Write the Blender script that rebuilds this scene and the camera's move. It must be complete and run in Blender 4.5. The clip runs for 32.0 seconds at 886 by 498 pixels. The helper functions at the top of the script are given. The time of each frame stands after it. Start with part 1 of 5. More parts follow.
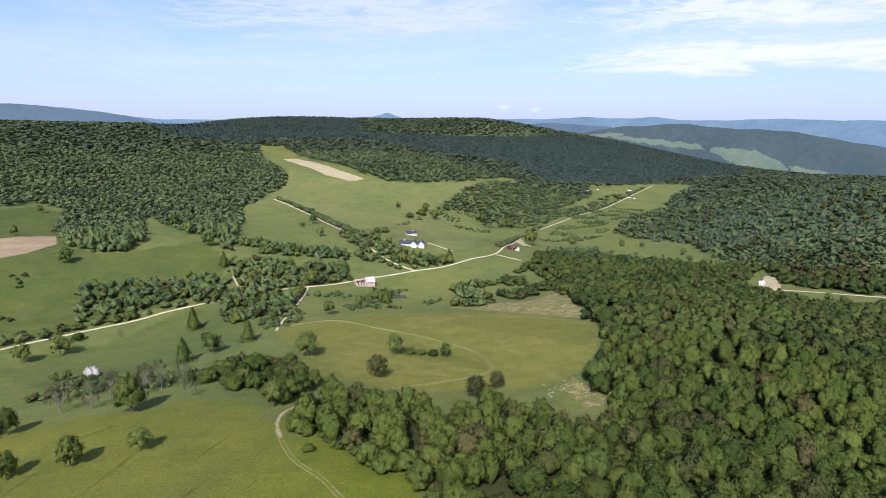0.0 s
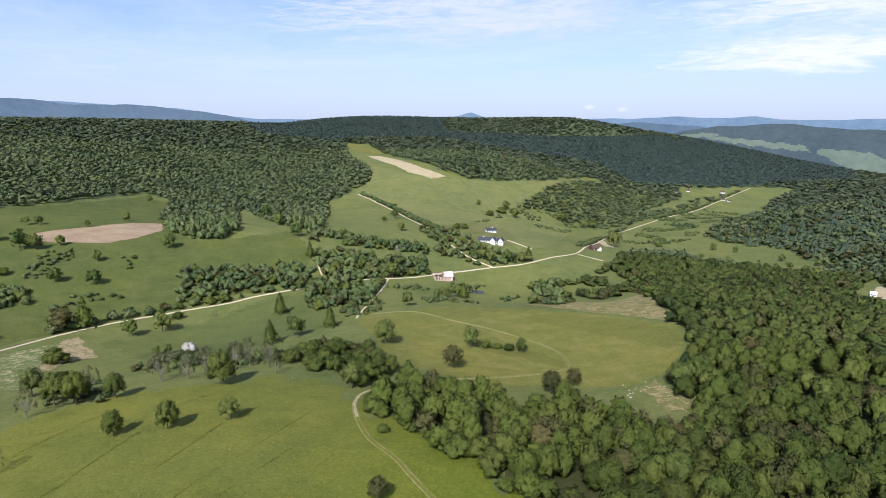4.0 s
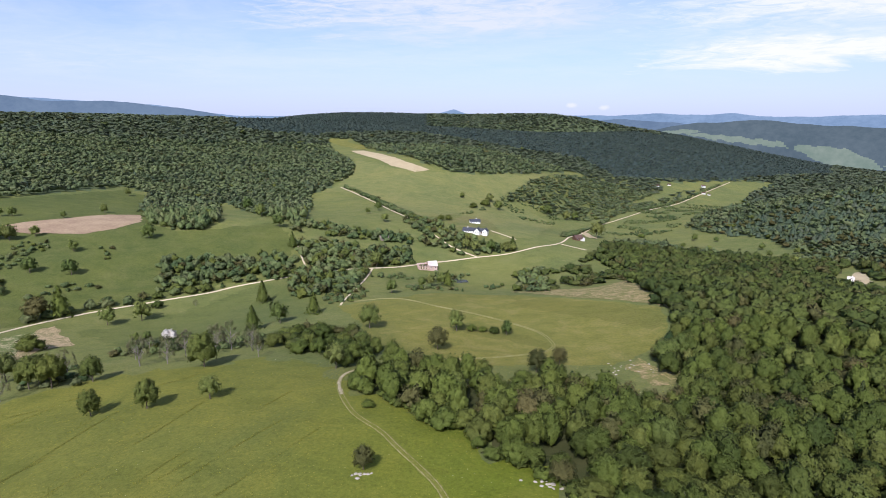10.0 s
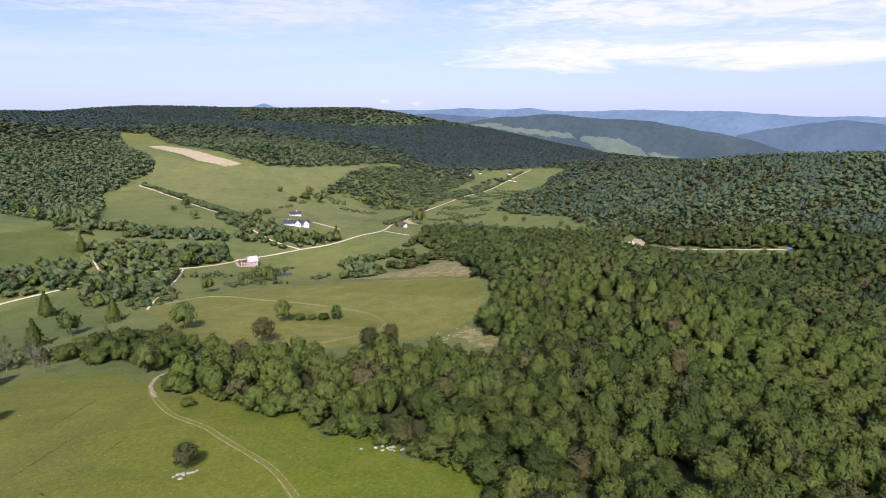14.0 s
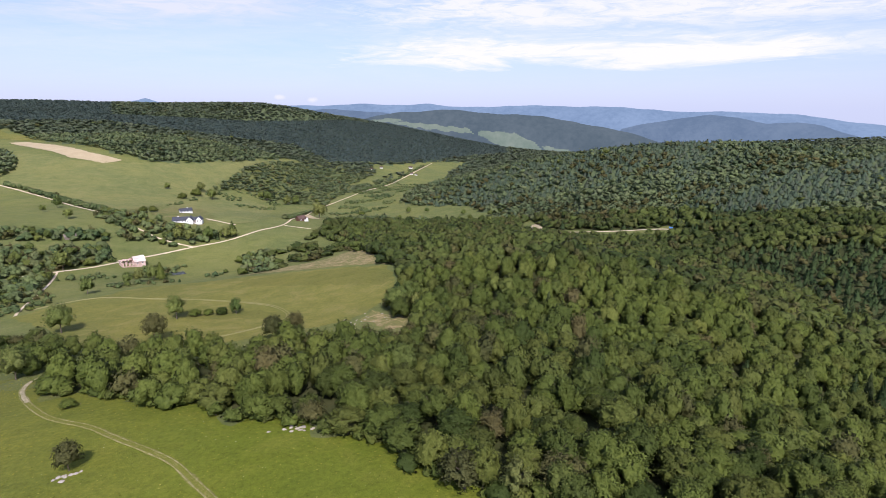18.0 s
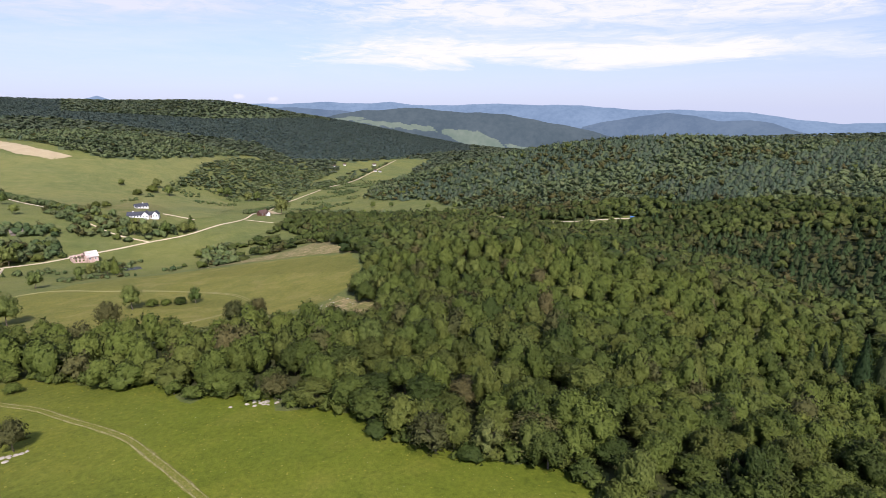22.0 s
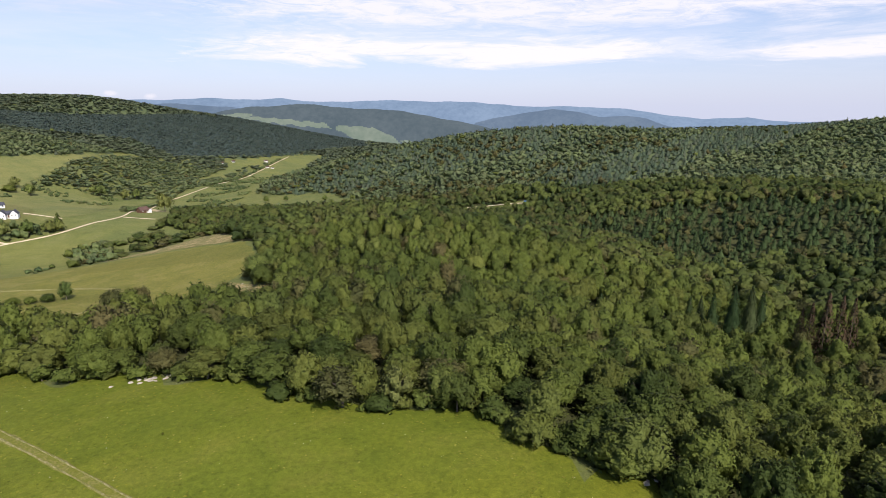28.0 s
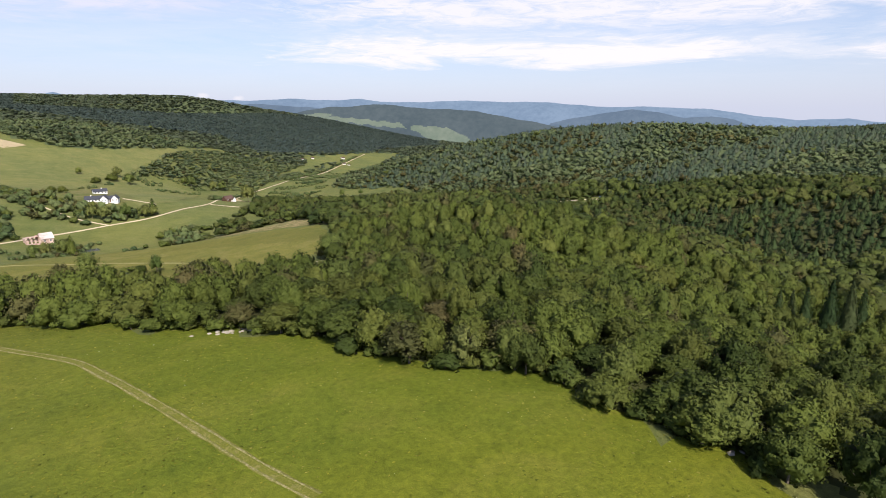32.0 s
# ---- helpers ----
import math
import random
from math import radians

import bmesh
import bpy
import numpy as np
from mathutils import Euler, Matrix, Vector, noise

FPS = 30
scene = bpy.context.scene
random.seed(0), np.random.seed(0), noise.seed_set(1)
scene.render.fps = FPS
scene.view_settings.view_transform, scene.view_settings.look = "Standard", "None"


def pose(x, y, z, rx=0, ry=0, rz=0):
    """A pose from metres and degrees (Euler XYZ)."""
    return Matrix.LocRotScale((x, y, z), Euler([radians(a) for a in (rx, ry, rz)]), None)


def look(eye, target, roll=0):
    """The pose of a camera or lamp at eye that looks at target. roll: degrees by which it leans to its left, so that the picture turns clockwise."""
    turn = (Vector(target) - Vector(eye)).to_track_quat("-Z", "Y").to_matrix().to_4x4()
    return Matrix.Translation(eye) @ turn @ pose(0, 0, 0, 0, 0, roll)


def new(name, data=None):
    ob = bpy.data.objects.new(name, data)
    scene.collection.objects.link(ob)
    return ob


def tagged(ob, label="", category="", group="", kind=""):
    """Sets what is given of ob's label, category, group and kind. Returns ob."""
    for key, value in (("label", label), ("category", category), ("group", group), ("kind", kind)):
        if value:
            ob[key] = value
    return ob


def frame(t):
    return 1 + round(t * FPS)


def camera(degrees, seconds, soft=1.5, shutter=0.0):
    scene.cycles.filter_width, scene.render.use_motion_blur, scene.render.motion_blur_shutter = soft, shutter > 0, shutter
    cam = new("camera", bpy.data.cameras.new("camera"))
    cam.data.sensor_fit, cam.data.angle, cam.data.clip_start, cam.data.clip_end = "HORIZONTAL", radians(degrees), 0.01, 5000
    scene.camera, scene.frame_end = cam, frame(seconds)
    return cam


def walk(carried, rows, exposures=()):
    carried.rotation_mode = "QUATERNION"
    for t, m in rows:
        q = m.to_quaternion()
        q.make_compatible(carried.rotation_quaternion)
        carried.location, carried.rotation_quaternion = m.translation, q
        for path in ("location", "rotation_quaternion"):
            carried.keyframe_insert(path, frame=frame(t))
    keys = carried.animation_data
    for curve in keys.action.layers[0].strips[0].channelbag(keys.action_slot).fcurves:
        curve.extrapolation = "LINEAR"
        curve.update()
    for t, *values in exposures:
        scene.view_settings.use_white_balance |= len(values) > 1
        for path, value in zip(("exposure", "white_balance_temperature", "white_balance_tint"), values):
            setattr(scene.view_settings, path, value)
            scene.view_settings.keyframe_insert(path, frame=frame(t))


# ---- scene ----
# A valley of meadows and woods; metres, z up, the valley road lies near z = 0.
import itertools
from mathutils.geometry import delaunay_2d_cdt

# ---- camera ----
cam = camera(75.63, 32.0, soft=0.8)
# seconds, x, y, z, tilt below the level, turn to the left
PATH = [
    (0, 0.00, 0.00, 162.00, -12.79, -0.00),
    (0.5, -0.00, -0.10, 161.50, -12.78, 0.73),
    (1, 0.01, -0.17, 160.97, -12.77, 1.66),
    (1.5, 0.04, -0.23, 160.43, -12.76, 2.59),
    (2, 0.07, -0.33, 159.90, -12.75, 3.86),
    (2.5, 0.10, -0.46, 159.39, -12.73, 5.35),
    (3, 0.11, -0.58, 158.83, -12.74, 6.70),
    (3.5, 0.10, -0.67, 158.01, -12.76, 7.57),
    (5.5, 0.08, -0.73, 156.95, -12.79, 9.43),
    (6, 0.11, -0.76, 155.94, -12.80, 10.21),
    (6.5, 0.16, -0.76, 155.07, -12.78, 10.91),
    (7, 0.18, -0.78, 154.21, -12.77, 11.56),
    (7.5, 0.15, -0.84, 153.29, -12.76, 12.23),
    (8, 0.09, -0.91, 152.36, -12.77, 11.94),
    (8.5, 0.03, -0.93, 151.41, -12.79, 11.71),
    (9, -0.07, -0.86, 150.43, -12.82, 10.88),
    (9.5, -0.19, -0.74, 149.40, -12.88, 8.39),
    (10, -0.30, -0.59, 148.34, -12.95, 6.44),
    (10.5, -0.37, -0.45, 147.30, -13.02, 4.06),
    (11, -0.41, -0.34, 146.29, -13.06, 2.27),
    (11.5, -0.44, -0.25, 145.29, -13.09, 0.90),
    (12, -0.45, -0.19, 144.25, -13.13, -1.08),
    (12.5, -0.43, -0.16, 143.17, -13.18, -3.87),
    (13, -0.37, -0.09, 142.06, -13.24, -6.01),
    (13.5, -0.32, 0.03, 140.95, -13.31, -8.27),
    (14, -0.35, 0.15, 139.87, -13.37, -11.49),
    (14.5, -0.45, 0.22, 138.89, -13.44, -16.76),
    (15, -0.56, 0.24, 137.82, -13.51, -19.11),
    (15.5, -0.64, 0.27, 136.24, -13.58, -19.44),
    (17.5, -0.67, 0.35, 134.25, -13.66, -21.35),
    (18, -0.66, 0.43, 132.52, -13.70, -21.35),
    (18.5, -0.66, 0.50, 131.28, -13.71, -21.35),
    (19, -0.69, 0.56, 130.24, -13.70, -21.54),
    (19.5, -0.71, 0.61, 129.22, -13.71, -21.87),
    (20, -0.72, 0.68, 128.18, -13.73, -22.21),
    (20.5, -0.74, 0.78, 127.10, -13.73, -22.48),
    (21, -0.76, 0.90, 126.02, -13.73, -23.30),
    (21.5, -0.79, 1.03, 124.97, -13.74, -24.11),
    (22, -0.81, 1.13, 123.93, -13.75, -24.95),
    (22.5, -0.83, 1.18, 122.86, -13.77, -25.87),
    (23, -0.83, 1.17, 121.76, -13.77, -26.55),
    (23.5, -0.81, 1.11, 120.68, -13.77, -27.02),
    (24, -0.82, 1.07, 119.65, -13.77, -28.14),
    (24.5, -0.85, 1.04, 118.63, -13.78, -30.14),
    (25, -0.89, 1.01, 117.64, -13.81, -31.32),
    (25.5, -0.92, 0.96, 116.72, -13.86, -32.71),
    (26, -0.97, 0.96, 115.76, -13.93, -33.87),
    (26.5, -1.04, 1.03, 114.44, -13.97, -34.46),
    (28.5, -1.11, 1.12, 112.74, -13.94, -35.29),
    (29, -1.14, 1.20, 111.19, -13.87, -34.88),
    (29.5, -1.14, 1.24, 110.00, -13.82, -33.43),
    (30, -1.16, 1.24, 108.96, -13.80, -32.30),
    (30.5, -1.18, 1.20, 107.95, -13.80, -31.26),
    (31, -1.20, 1.18, 106.92, -13.80, -30.30),
    (31.5, -1.22, 1.22, 105.86, -13.80, -28.64),
    (32, -1.22, 1.30, 104.78, -13.80, -28.00),
]
walk(cam, [(t, pose(x, y, z, 90 + tilt, 0, turn)) for t, x, y, z, tilt, turn in PATH],
     exposures=[(0, 0.22, 5900, 11), (5, 0.22, 5890, 12), (10, 0.22, 5860, 18), (15, 0.22, 5920, 22), (24, 0.22, 6300, 19), (32, 0.20, 6600, 14)])

# ---- light ----
SUN_ELEV, SUN_AZ = 44.0, 190.0        # degrees; azimuth clockwise from +y
sun_from = Vector((math.sin(radians(SUN_AZ)) * math.cos(radians(SUN_ELEV)),
                   math.cos(radians(SUN_AZ)) * math.cos(radians(SUN_ELEV)), math.sin(radians(SUN_ELEV))))
sun_data = bpy.data.lights.new("sun", "SUN")
sun_data.energy, sun_data.angle, sun_data.color = 5.3, radians(0.6), (1.0, 0.94, 0.84)
sun = new("sun", sun_data)
sun.matrix_world = look(sun_from * 100, (0, 0, 0))

world = bpy.data.worlds.new("sky")
scene.world = world
world.use_nodes = True


class Nodes:
    """A short way to write node trees."""

    def __init__(self, tree):
        self.tree = tree
        tree.nodes.clear()

    def add(self, kind, links=()):
        node = self.tree.nodes.new(kind)
        for slot, value in dict(links).items():
            self.plug(node, slot, value)
        return node

    def plug(self, node, slot, value):
        if isinstance(value, bpy.types.NodeSocket):
            self.tree.links.new(value, node.inputs[slot])
        else:
            node.inputs[slot].default_value = value

    def math(self, op, a, b=0.0, clamp=False):
        node = self.add("ShaderNodeMath", {0: a, 1: b})
        node.operation, node.use_clamp = op, clamp
        return node.outputs[0]

    def mix(self, fac, a, b, blend="MIX"):
        node = self.add("ShaderNodeMix")
        node.data_type, node.blend_type = "RGBA", blend
        for slot, value in ((0, fac), (6, a), (7, b)):
            self.plug(node, slot, value)
        return node.outputs[2]

    def noise(self, scale, detail=4, rough=0.55, vector=None, out=0, distort=0.0):
        n = self.add("ShaderNodeTexNoise", {"Scale": scale, "Detail": detail, "Roughness": rough, "Distortion": distort})
        if vector is not None:
            self.plug(n, "Vector", vector)
        return n.outputs[out]

    def ramp(self, fac, lo, hi):
        return self.add("ShaderNodeMapRange", {0: fac, 1: lo, 2: hi}).outputs[0]


def sky_nodes():
    n = Nodes(world.node_tree)
    sky = n.add("ShaderNodeTexSky")
    sky.sky_type, sky.sun_disc = "NISHITA", False
    sky.sun_elevation, sky.sun_rotation = radians(SUN_ELEV), radians(SUN_AZ)
    sky.altitude, sky.air_density, sky.dust_density, sky.ozone_density = 600, 1.0, 1.6, 2.0
    base = n.mix(1.0, sky.outputs[0], (0.113, 0.126, 0.146, 1), "MULTIPLY")
    way = n.add("ShaderNodeTexCoord").outputs["Generated"]
    xyz = n.add("ShaderNodeSeparateXYZ", {0: way})
    low = n.math("ADD", n.math("MAXIMUM", xyz.outputs[2], 0.0), 0.055)
    plane = n.add("ShaderNodeCombineXYZ", {0: n.math("DIVIDE", xyz.outputs[0], low), 1: n.math("DIVIDE", xyz.outputs[1], low), 2: 3.7}).outputs[0]
    wide = n.noise(0.27, 8, 0.60, plane, distort=0.6)
    fine = n.noise(1.9, 8, 0.66, plane, distort=1.2)
    az = n.math("MULTIPLY", n.math("ARCTAN2", xyz.outputs[0], xyz.outputs[1]), 57.2958)
    el = n.math("MULTIPLY", n.math("ARCSINE", xyz.outputs[2]), 57.2958)
    long = n.add("ShaderNodeCombineXYZ", {0: n.math("MULTIPLY", az, 0.05), 1: n.math("MULTIPLY", el, 0.30), 2: 1.7}).outputs[0]
    warp = n.noise(1.6, 7, 0.62, long, distort=0.8)
    wisp = n.noise(5.5, 8, 0.66, long, distort=1.0)
    el_w = n.math("ADD", el, n.math("MULTIPLY", n.math("SUBTRACT", warp, 0.5), 5.0))
    az_w = n.math("ADD", az, n.math("MULTIPLY", n.math("SUBTRACT", wisp, 0.5), 26.0))

    def bank(az0, az1, el0, el1, soft_az, soft_el, low, high):
        """A bank of cloud between two bearings and two heights, in degrees, broken by wisps."""
        box = n.math("MULTIPLY", n.math("MULTIPLY", n.ramp(az_w, az0, az0 + soft_az), n.ramp(az_w, az1, az1 - soft_az)),
                     n.math("MULTIPLY", n.ramp(el_w, el0, el0 + soft_el), n.ramp(el_w, el1, el1 - soft_el)))
        return n.math("MULTIPLY", box, n.ramp(n.math("ADD", n.math("MULTIPLY", wisp, 0.55), n.math("MULTIPLY", warp, 0.45)), low, high))

    def over(col, amount, most, paint):
        return n.mix(n.math("MULTIPLY", amount, most), col, paint)

    veil = n.ramp(xyz.outputs[2], 0.24, 0.0)
    col = n.mix(n.math("MULTIPLY", veil, 0.74), base, (0.72, 0.77, 0.95, 1))
    # a high sheet all over, thin lavender banks, and white streaks towards the east
    sheet = n.math("MULTIPLY", n.ramp(n.math("ADD", n.math("MULTIPLY", wide, 0.72), n.math("MULTIPLY", fine, 0.28)), 0.44, 0.66), n.ramp(xyz.outputs[2], 0.02, 0.10))
    col = over(col, sheet, 0.38, (0.84, 0.87, 0.97, 1))
    col = over(col, bank(-24, 12, 7.0, 30, 8, 1.6, 0.34, 0.56), 0.85, (0.80, 0.82, 0.96, 1))
    col = over(col, bank(-45, -20, 3.5, 6.5, 14, 1.5, 0.42, 0.60), 0.55, (0.80, 0.84, 0.97, 1))
    col = over(col, bank(10, 160, 6.0, 40, 14, 2.2, 0.34, 0.54), 0.92, (0.93, 0.93, 0.98, 1))
    col = over(col, bank(12, 62, 3.7, 6.6, 10, 0.9, 0.30, 0.50), 0.95, (0.97, 0.96, 0.98, 1))
    col = over(col, bank(58, 120, 3.6, 6.0, 8, 0.9, 0.34, 0.50), 0.9, (0.96, 0.95, 0.98, 1))
    for at, height, size in ((5.9, 1.15, 0.55), (8.8, 0.95, 0.6)):
        gap = n.math("SQRT", n.math("ADD", n.math("POWER", n.math("SUBTRACT", az, at), 2.0), n.math("POWER", n.math("MULTIPLY", n.math("SUBTRACT", el, height), 2.0), 2.0)))
        puff = n.ramp(n.math("ADD", gap, n.math("MULTIPLY", n.math("SUBTRACT", n.noise(40.0, 5, 0.6, way), 0.5), 0.9)), size, size * 0.3)
        col = over(col, puff, 0.55, (0.95, 0.93, 0.97, 1))
    bg = n.add("ShaderNodeBackground", {0: col, 1: 0.91})
    n.add("ShaderNodeOutputWorld", {0: bg.outputs[0]})


sky_nodes()


# ---- materials ----
def material(name, paint, rough=0.9):
    """paint(n, place) gives the colour socket and the bump height socket or None with its strength and depth."""
    m = bpy.data.materials.new(name)
    m.use_nodes = True
    n = Nodes(m.node_tree)
    place = n.add("ShaderNodeNewGeometry").outputs["Position"]
    colour, height, depth = paint(n, place)
    shader = n.add("ShaderNodeBsdfPrincipled", {"Base Color": colour, "Roughness": rough, "Specular IOR Level": 0.25 if rough < 0.85 else 0.08})
    if height is not None:
        bump = n.add("ShaderNodeBump", {"Height": height, "Distance": depth, "Strength": 1.0})
        n.plug(shader, "Normal", bump.outputs[0])
    n.add("ShaderNodeOutputMaterial", {0: shader.outputs[0]})
    return m


def grass_paint(a, b, dry, dry_amount=0.35, west=None):
    """Two greens in wide patches, dry spots, streaks along the slope, and tufts."""
    def paint(n, place):
        wide = n.noise(0.010, 6, 0.62, place, distort=0.6)
        mid = n.noise(0.07, 7, 0.68, place, distort=0.5)
        streak = n.noise(0.16, 5, 0.65, n.add("ShaderNodeMapping", {"Vector": place, "Rotation": (0, 0, -0.55), "Scale": (0.22, 1.0, 1.0)}).outputs[0])
        tuft = n.noise(0.9, 6, 0.75, place)
        blade = n.noise(5.0, 4, 0.75, place)
        col = n.mix(n.ramp(wide, 0.38, 0.62), (*a, 1), (*b, 1))
        if west is not None:
            # a greener sward on the western slope
            side = n.math("ADD", n.add("ShaderNodeSeparateXYZ", {0: place}).outputs[0], n.math("MULTIPLY", mid, 50.0))
            other = n.mix(n.ramp(wide, 0.38, 0.62), (*west[0], 1), (*west[1], 1))
            col = n.mix(n.ramp(side, 20.0, -50.0), col, other)
        col = n.mix(n.math("MULTIPLY", n.ramp(mid, 0.50, 0.68), dry_amount), col, (*dry, 1))
        col = n.mix(n.math("MULTIPLY", n.ramp(mid, 0.48, 0.34), 0.45), col, n.mix(1.0, col, (0.62, 0.72, 0.66, 1), "MULTIPLY"))
        col = n.mix(n.math("MULTIPLY", n.ramp(streak, 0.52, 0.70), 0.30), col, n.mix(1.0, col, (0.66, 0.70, 0.62, 1), "MULTIPLY"))
        shade = n.math("ADD", n.math("MULTIPLY", tuft, 0.7), n.math("MULTIPLY", blade, 0.45))
        col = n.mix(n.ramp(shade, 0.36, 0.80), n.mix(1.0, col, (0.50, 0.56, 0.52, 1), "MULTIPLY"), n.mix(1.0, col, (1.42, 1.36, 1.3, 1), "MULTIPLY"))
        return col, n.math("ADD", tuft, n.math("MULTIPLY", blade, 0.4)), 0.3
    return paint


def mottled_paint(green, pale, share, scale=0.3):
    """Pale spots and streaks of dry grass, earth and stones in green turf."""
    def paint(n, place):
        spots = n.noise(scale, 8, 0.74, place, distort=0.8)
        fine = n.noise(scale * 6, 6, 0.7, place)
        mask = n.math("ADD", n.math("MULTIPLY", spots, 0.7), n.math("MULTIPLY", fine, 0.3))
        col = n.mix(n.ramp(mask, 0.58 - share * 0.2, 0.66 - share * 0.2), (*green, 1), (*pale, 1))
        col = n.mix(n.ramp(fine, 0.3, 0.75), n.mix(1.0, col, (0.66, 0.68, 0.66, 1), "MULTIPLY"), n.mix(1.0, col, (1.25, 1.22, 1.2, 1), "MULTIPLY"))
        return col, fine, 0.15
    return paint


def soil_paint(a, b, scale=0.5, depth=0.12):
    def paint(n, place):
        wide = n.noise(0.05, 5, 0.6, place)
        fine = n.noise(scale, 7, 0.7, place)
        col = n.mix(n.ramp(n.math("ADD", n.math("MULTIPLY", wide, 0.5), n.math("MULTIPLY", fine, 0.5)), 0.35, 0.65), (*a, 1), (*b, 1))
        return col, fine, depth
    return paint


def leaf_material(name, dark, light, warm, rough=0.65, vary=0.18, grain=1.6, relief_size=2.6):
    """Foliage: a tint for each tree and a smaller one for each leaf clump."""
    m = bpy.data.materials.new(name)
    m.use_nodes = True
    n = Nodes(m.node_tree)
    geo = n.add("ShaderNodeNewGeometry")
    tint = n.add("ShaderNodeAttribute")
    tint.attribute_name = "tint"
    own = tint.outputs["Fac"]
    ob = n.add("ShaderNodeObjectInfo").outputs["Random"]
    joined = n.math("GREATER_THAN", own, 0.5)
    tree = n.math("ADD", n.math("MULTIPLY", n.math("SUBTRACT", 1.0, joined), ob), n.math("SUBTRACT", own, joined))
    leaf = geo.outputs["Random Per Island"]
    col = n.mix(n.ramp(tree, 0.05, 0.78), (*dark, 1), (*light, 1))
    other = n.math("FRACT", n.math("MULTIPLY", tree, 7.13))
    col = n.mix(n.math("MULTIPLY", n.ramp(other, 0.55, 0.95), 0.5), col, (*warm, 1))
    col = n.mix(leaf, n.mix(1.0, col, (1 - vary, 1 - vary * 0.9, 1 - vary, 1), "MULTIPLY"), n.mix(1.0, col, (1 + vary, 1 + vary * 0.9, 1 + vary * 0.7, 1), "MULTIPLY"))
    shader = n.add("ShaderNodeBsdfPrincipled", {"Base Color": col, "Roughness": rough, "Specular IOR Level": 0.08})
    dome = n.add("ShaderNodeAttribute")
    dome.attribute_name = "dome"
    turned = n.add("ShaderNodeVectorTransform", {0: dome.outputs["Vector"]})
    turned.vector_type, turned.convert_from, turned.convert_to = "NORMAL", "OBJECT", "WORLD"
    rough_leaf = n.add("ShaderNodeTexNoise", {"Vector": geo.outputs["Position"], "Scale": grain, "Detail": 3.0, "Roughness": 0.7})
    relief = n.add("ShaderNodeVectorMath", {0: rough_leaf.outputs["Color"], 1: (0.5, 0.5, 0.5)})
    relief.operation = "SUBTRACT"
    bent = n.add("ShaderNodeVectorMath", {0: relief.outputs[0], 1: (relief_size,) * 3, 2: turned.outputs[0]})
    bent.operation = "MULTIPLY_ADD"
    straight = n.add("ShaderNodeVectorMath", {0: bent.outputs[0]})
    straight.operation = "NORMALIZE"
    n.plug(shader, "Normal", straight.outputs[0])
    thin = n.add("ShaderNodeBsdfTranslucent", {"Color": n.mix(1.0, col, (1.2, 1.25, 0.6, 1), "MULTIPLY")})
    both = n.add("ShaderNodeMixShader", {0: 0.20, 1: shader.outputs[0], 2: thin.outputs[0]})
    n.add("ShaderNodeOutputMaterial", {0: both.outputs[0]})
    return m


GRASS = material("pasture_grass", grass_paint((0.154, 0.162, 0.050), (0.116, 0.136, 0.046), (0.205, 0.19, 0.090)))
NEAR_GRASS = material("meadow_grass", grass_paint((0.162, 0.173, 0.016), (0.124, 0.150, 0.017), (0.215, 0.195, 0.038), west=((0.162, 0.162, 0.032), (0.126, 0.138, 0.031))))
WEST_GRASS = material("west_pasture_grass", grass_paint((0.106, 0.120, 0.032), (0.080, 0.099, 0.030), (0.155, 0.15, 0.06)))
DEEP_GRASS = material("deep_green_meadow_grass", grass_paint((0.126, 0.140, 0.042), (0.096, 0.116, 0.038), (0.165, 0.16, 0.065)))
SLOPE_GRASS = material("slope_grass", grass_paint((0.182, 0.182, 0.064), (0.140, 0.156, 0.056), (0.25, 0.22, 0.100)))
HAY_GRASS = material("hay_grass", grass_paint((0.178, 0.168, 0.040), (0.140, 0.144, 0.038), (0.25, 0.21, 0.085), 0.5))
HAY_DARK = material("dark_hay_grass", grass_paint((0.154, 0.148, 0.035), (0.128, 0.132, 0.034), (0.19, 0.165, 0.055), 0.3))
WORN_GRASS = material("worn_track_grass", mottled_paint((0.150, 0.156, 0.026), (0.205, 0.192, 0.060), 0.40, 0.5))
# floor of the farther woods, paled in colour for haze
HAZY_HILL_FLOOR = material("hazy_hill_floor", soil_paint((0.070, 0.094, 0.042), (0.096, 0.118, 0.054)))
# cloud shade and haze are put into this floor colour
SHADED_RIDGE_FLOOR = material("shaded_ridge_floor", soil_paint((0.034, 0.054, 0.048), (0.050, 0.070, 0.058)))
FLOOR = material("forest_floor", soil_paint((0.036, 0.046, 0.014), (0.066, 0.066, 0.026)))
PLOUGHED = material("ploughed_soil", soil_paint((0.22, 0.15, 0.10), (0.36, 0.27, 0.17)))
STUBBLE_MAT = material("stubble", soil_paint((0.34, 0.27, 0.16), (0.45, 0.37, 0.23)))
ROUGH_MAT = material("rough_pasture", mottled_paint((0.165, 0.16, 0.055), (0.33, 0.25, 0.13), 0.50, 0.16))
PALE_MAT = material("pale_pasture", mottled_paint((0.125, 0.150, 0.050), (0.34, 0.30, 0.17), 0.46, 0.16))
GRAVEL = material("road_gravel", soil_paint((0.44, 0.36, 0.24), (0.64, 0.54, 0.39), 0.8, 0.04))
YARD_TURF = material("yard_turf", grass_paint((0.165, 0.155, 0.055), (0.125, 0.135, 0.045), (0.24, 0.20, 0.12), 0.5))
EARTH = material("bare_earth", mottled_paint((0.20, 0.18, 0.08), (0.37, 0.28, 0.165), 0.62, 0.25))
BEND_EARTH = material("bare_track_earth", mottled_paint((0.27, 0.24, 0.13), (0.44, 0.37, 0.25), 0.6, 0.6))
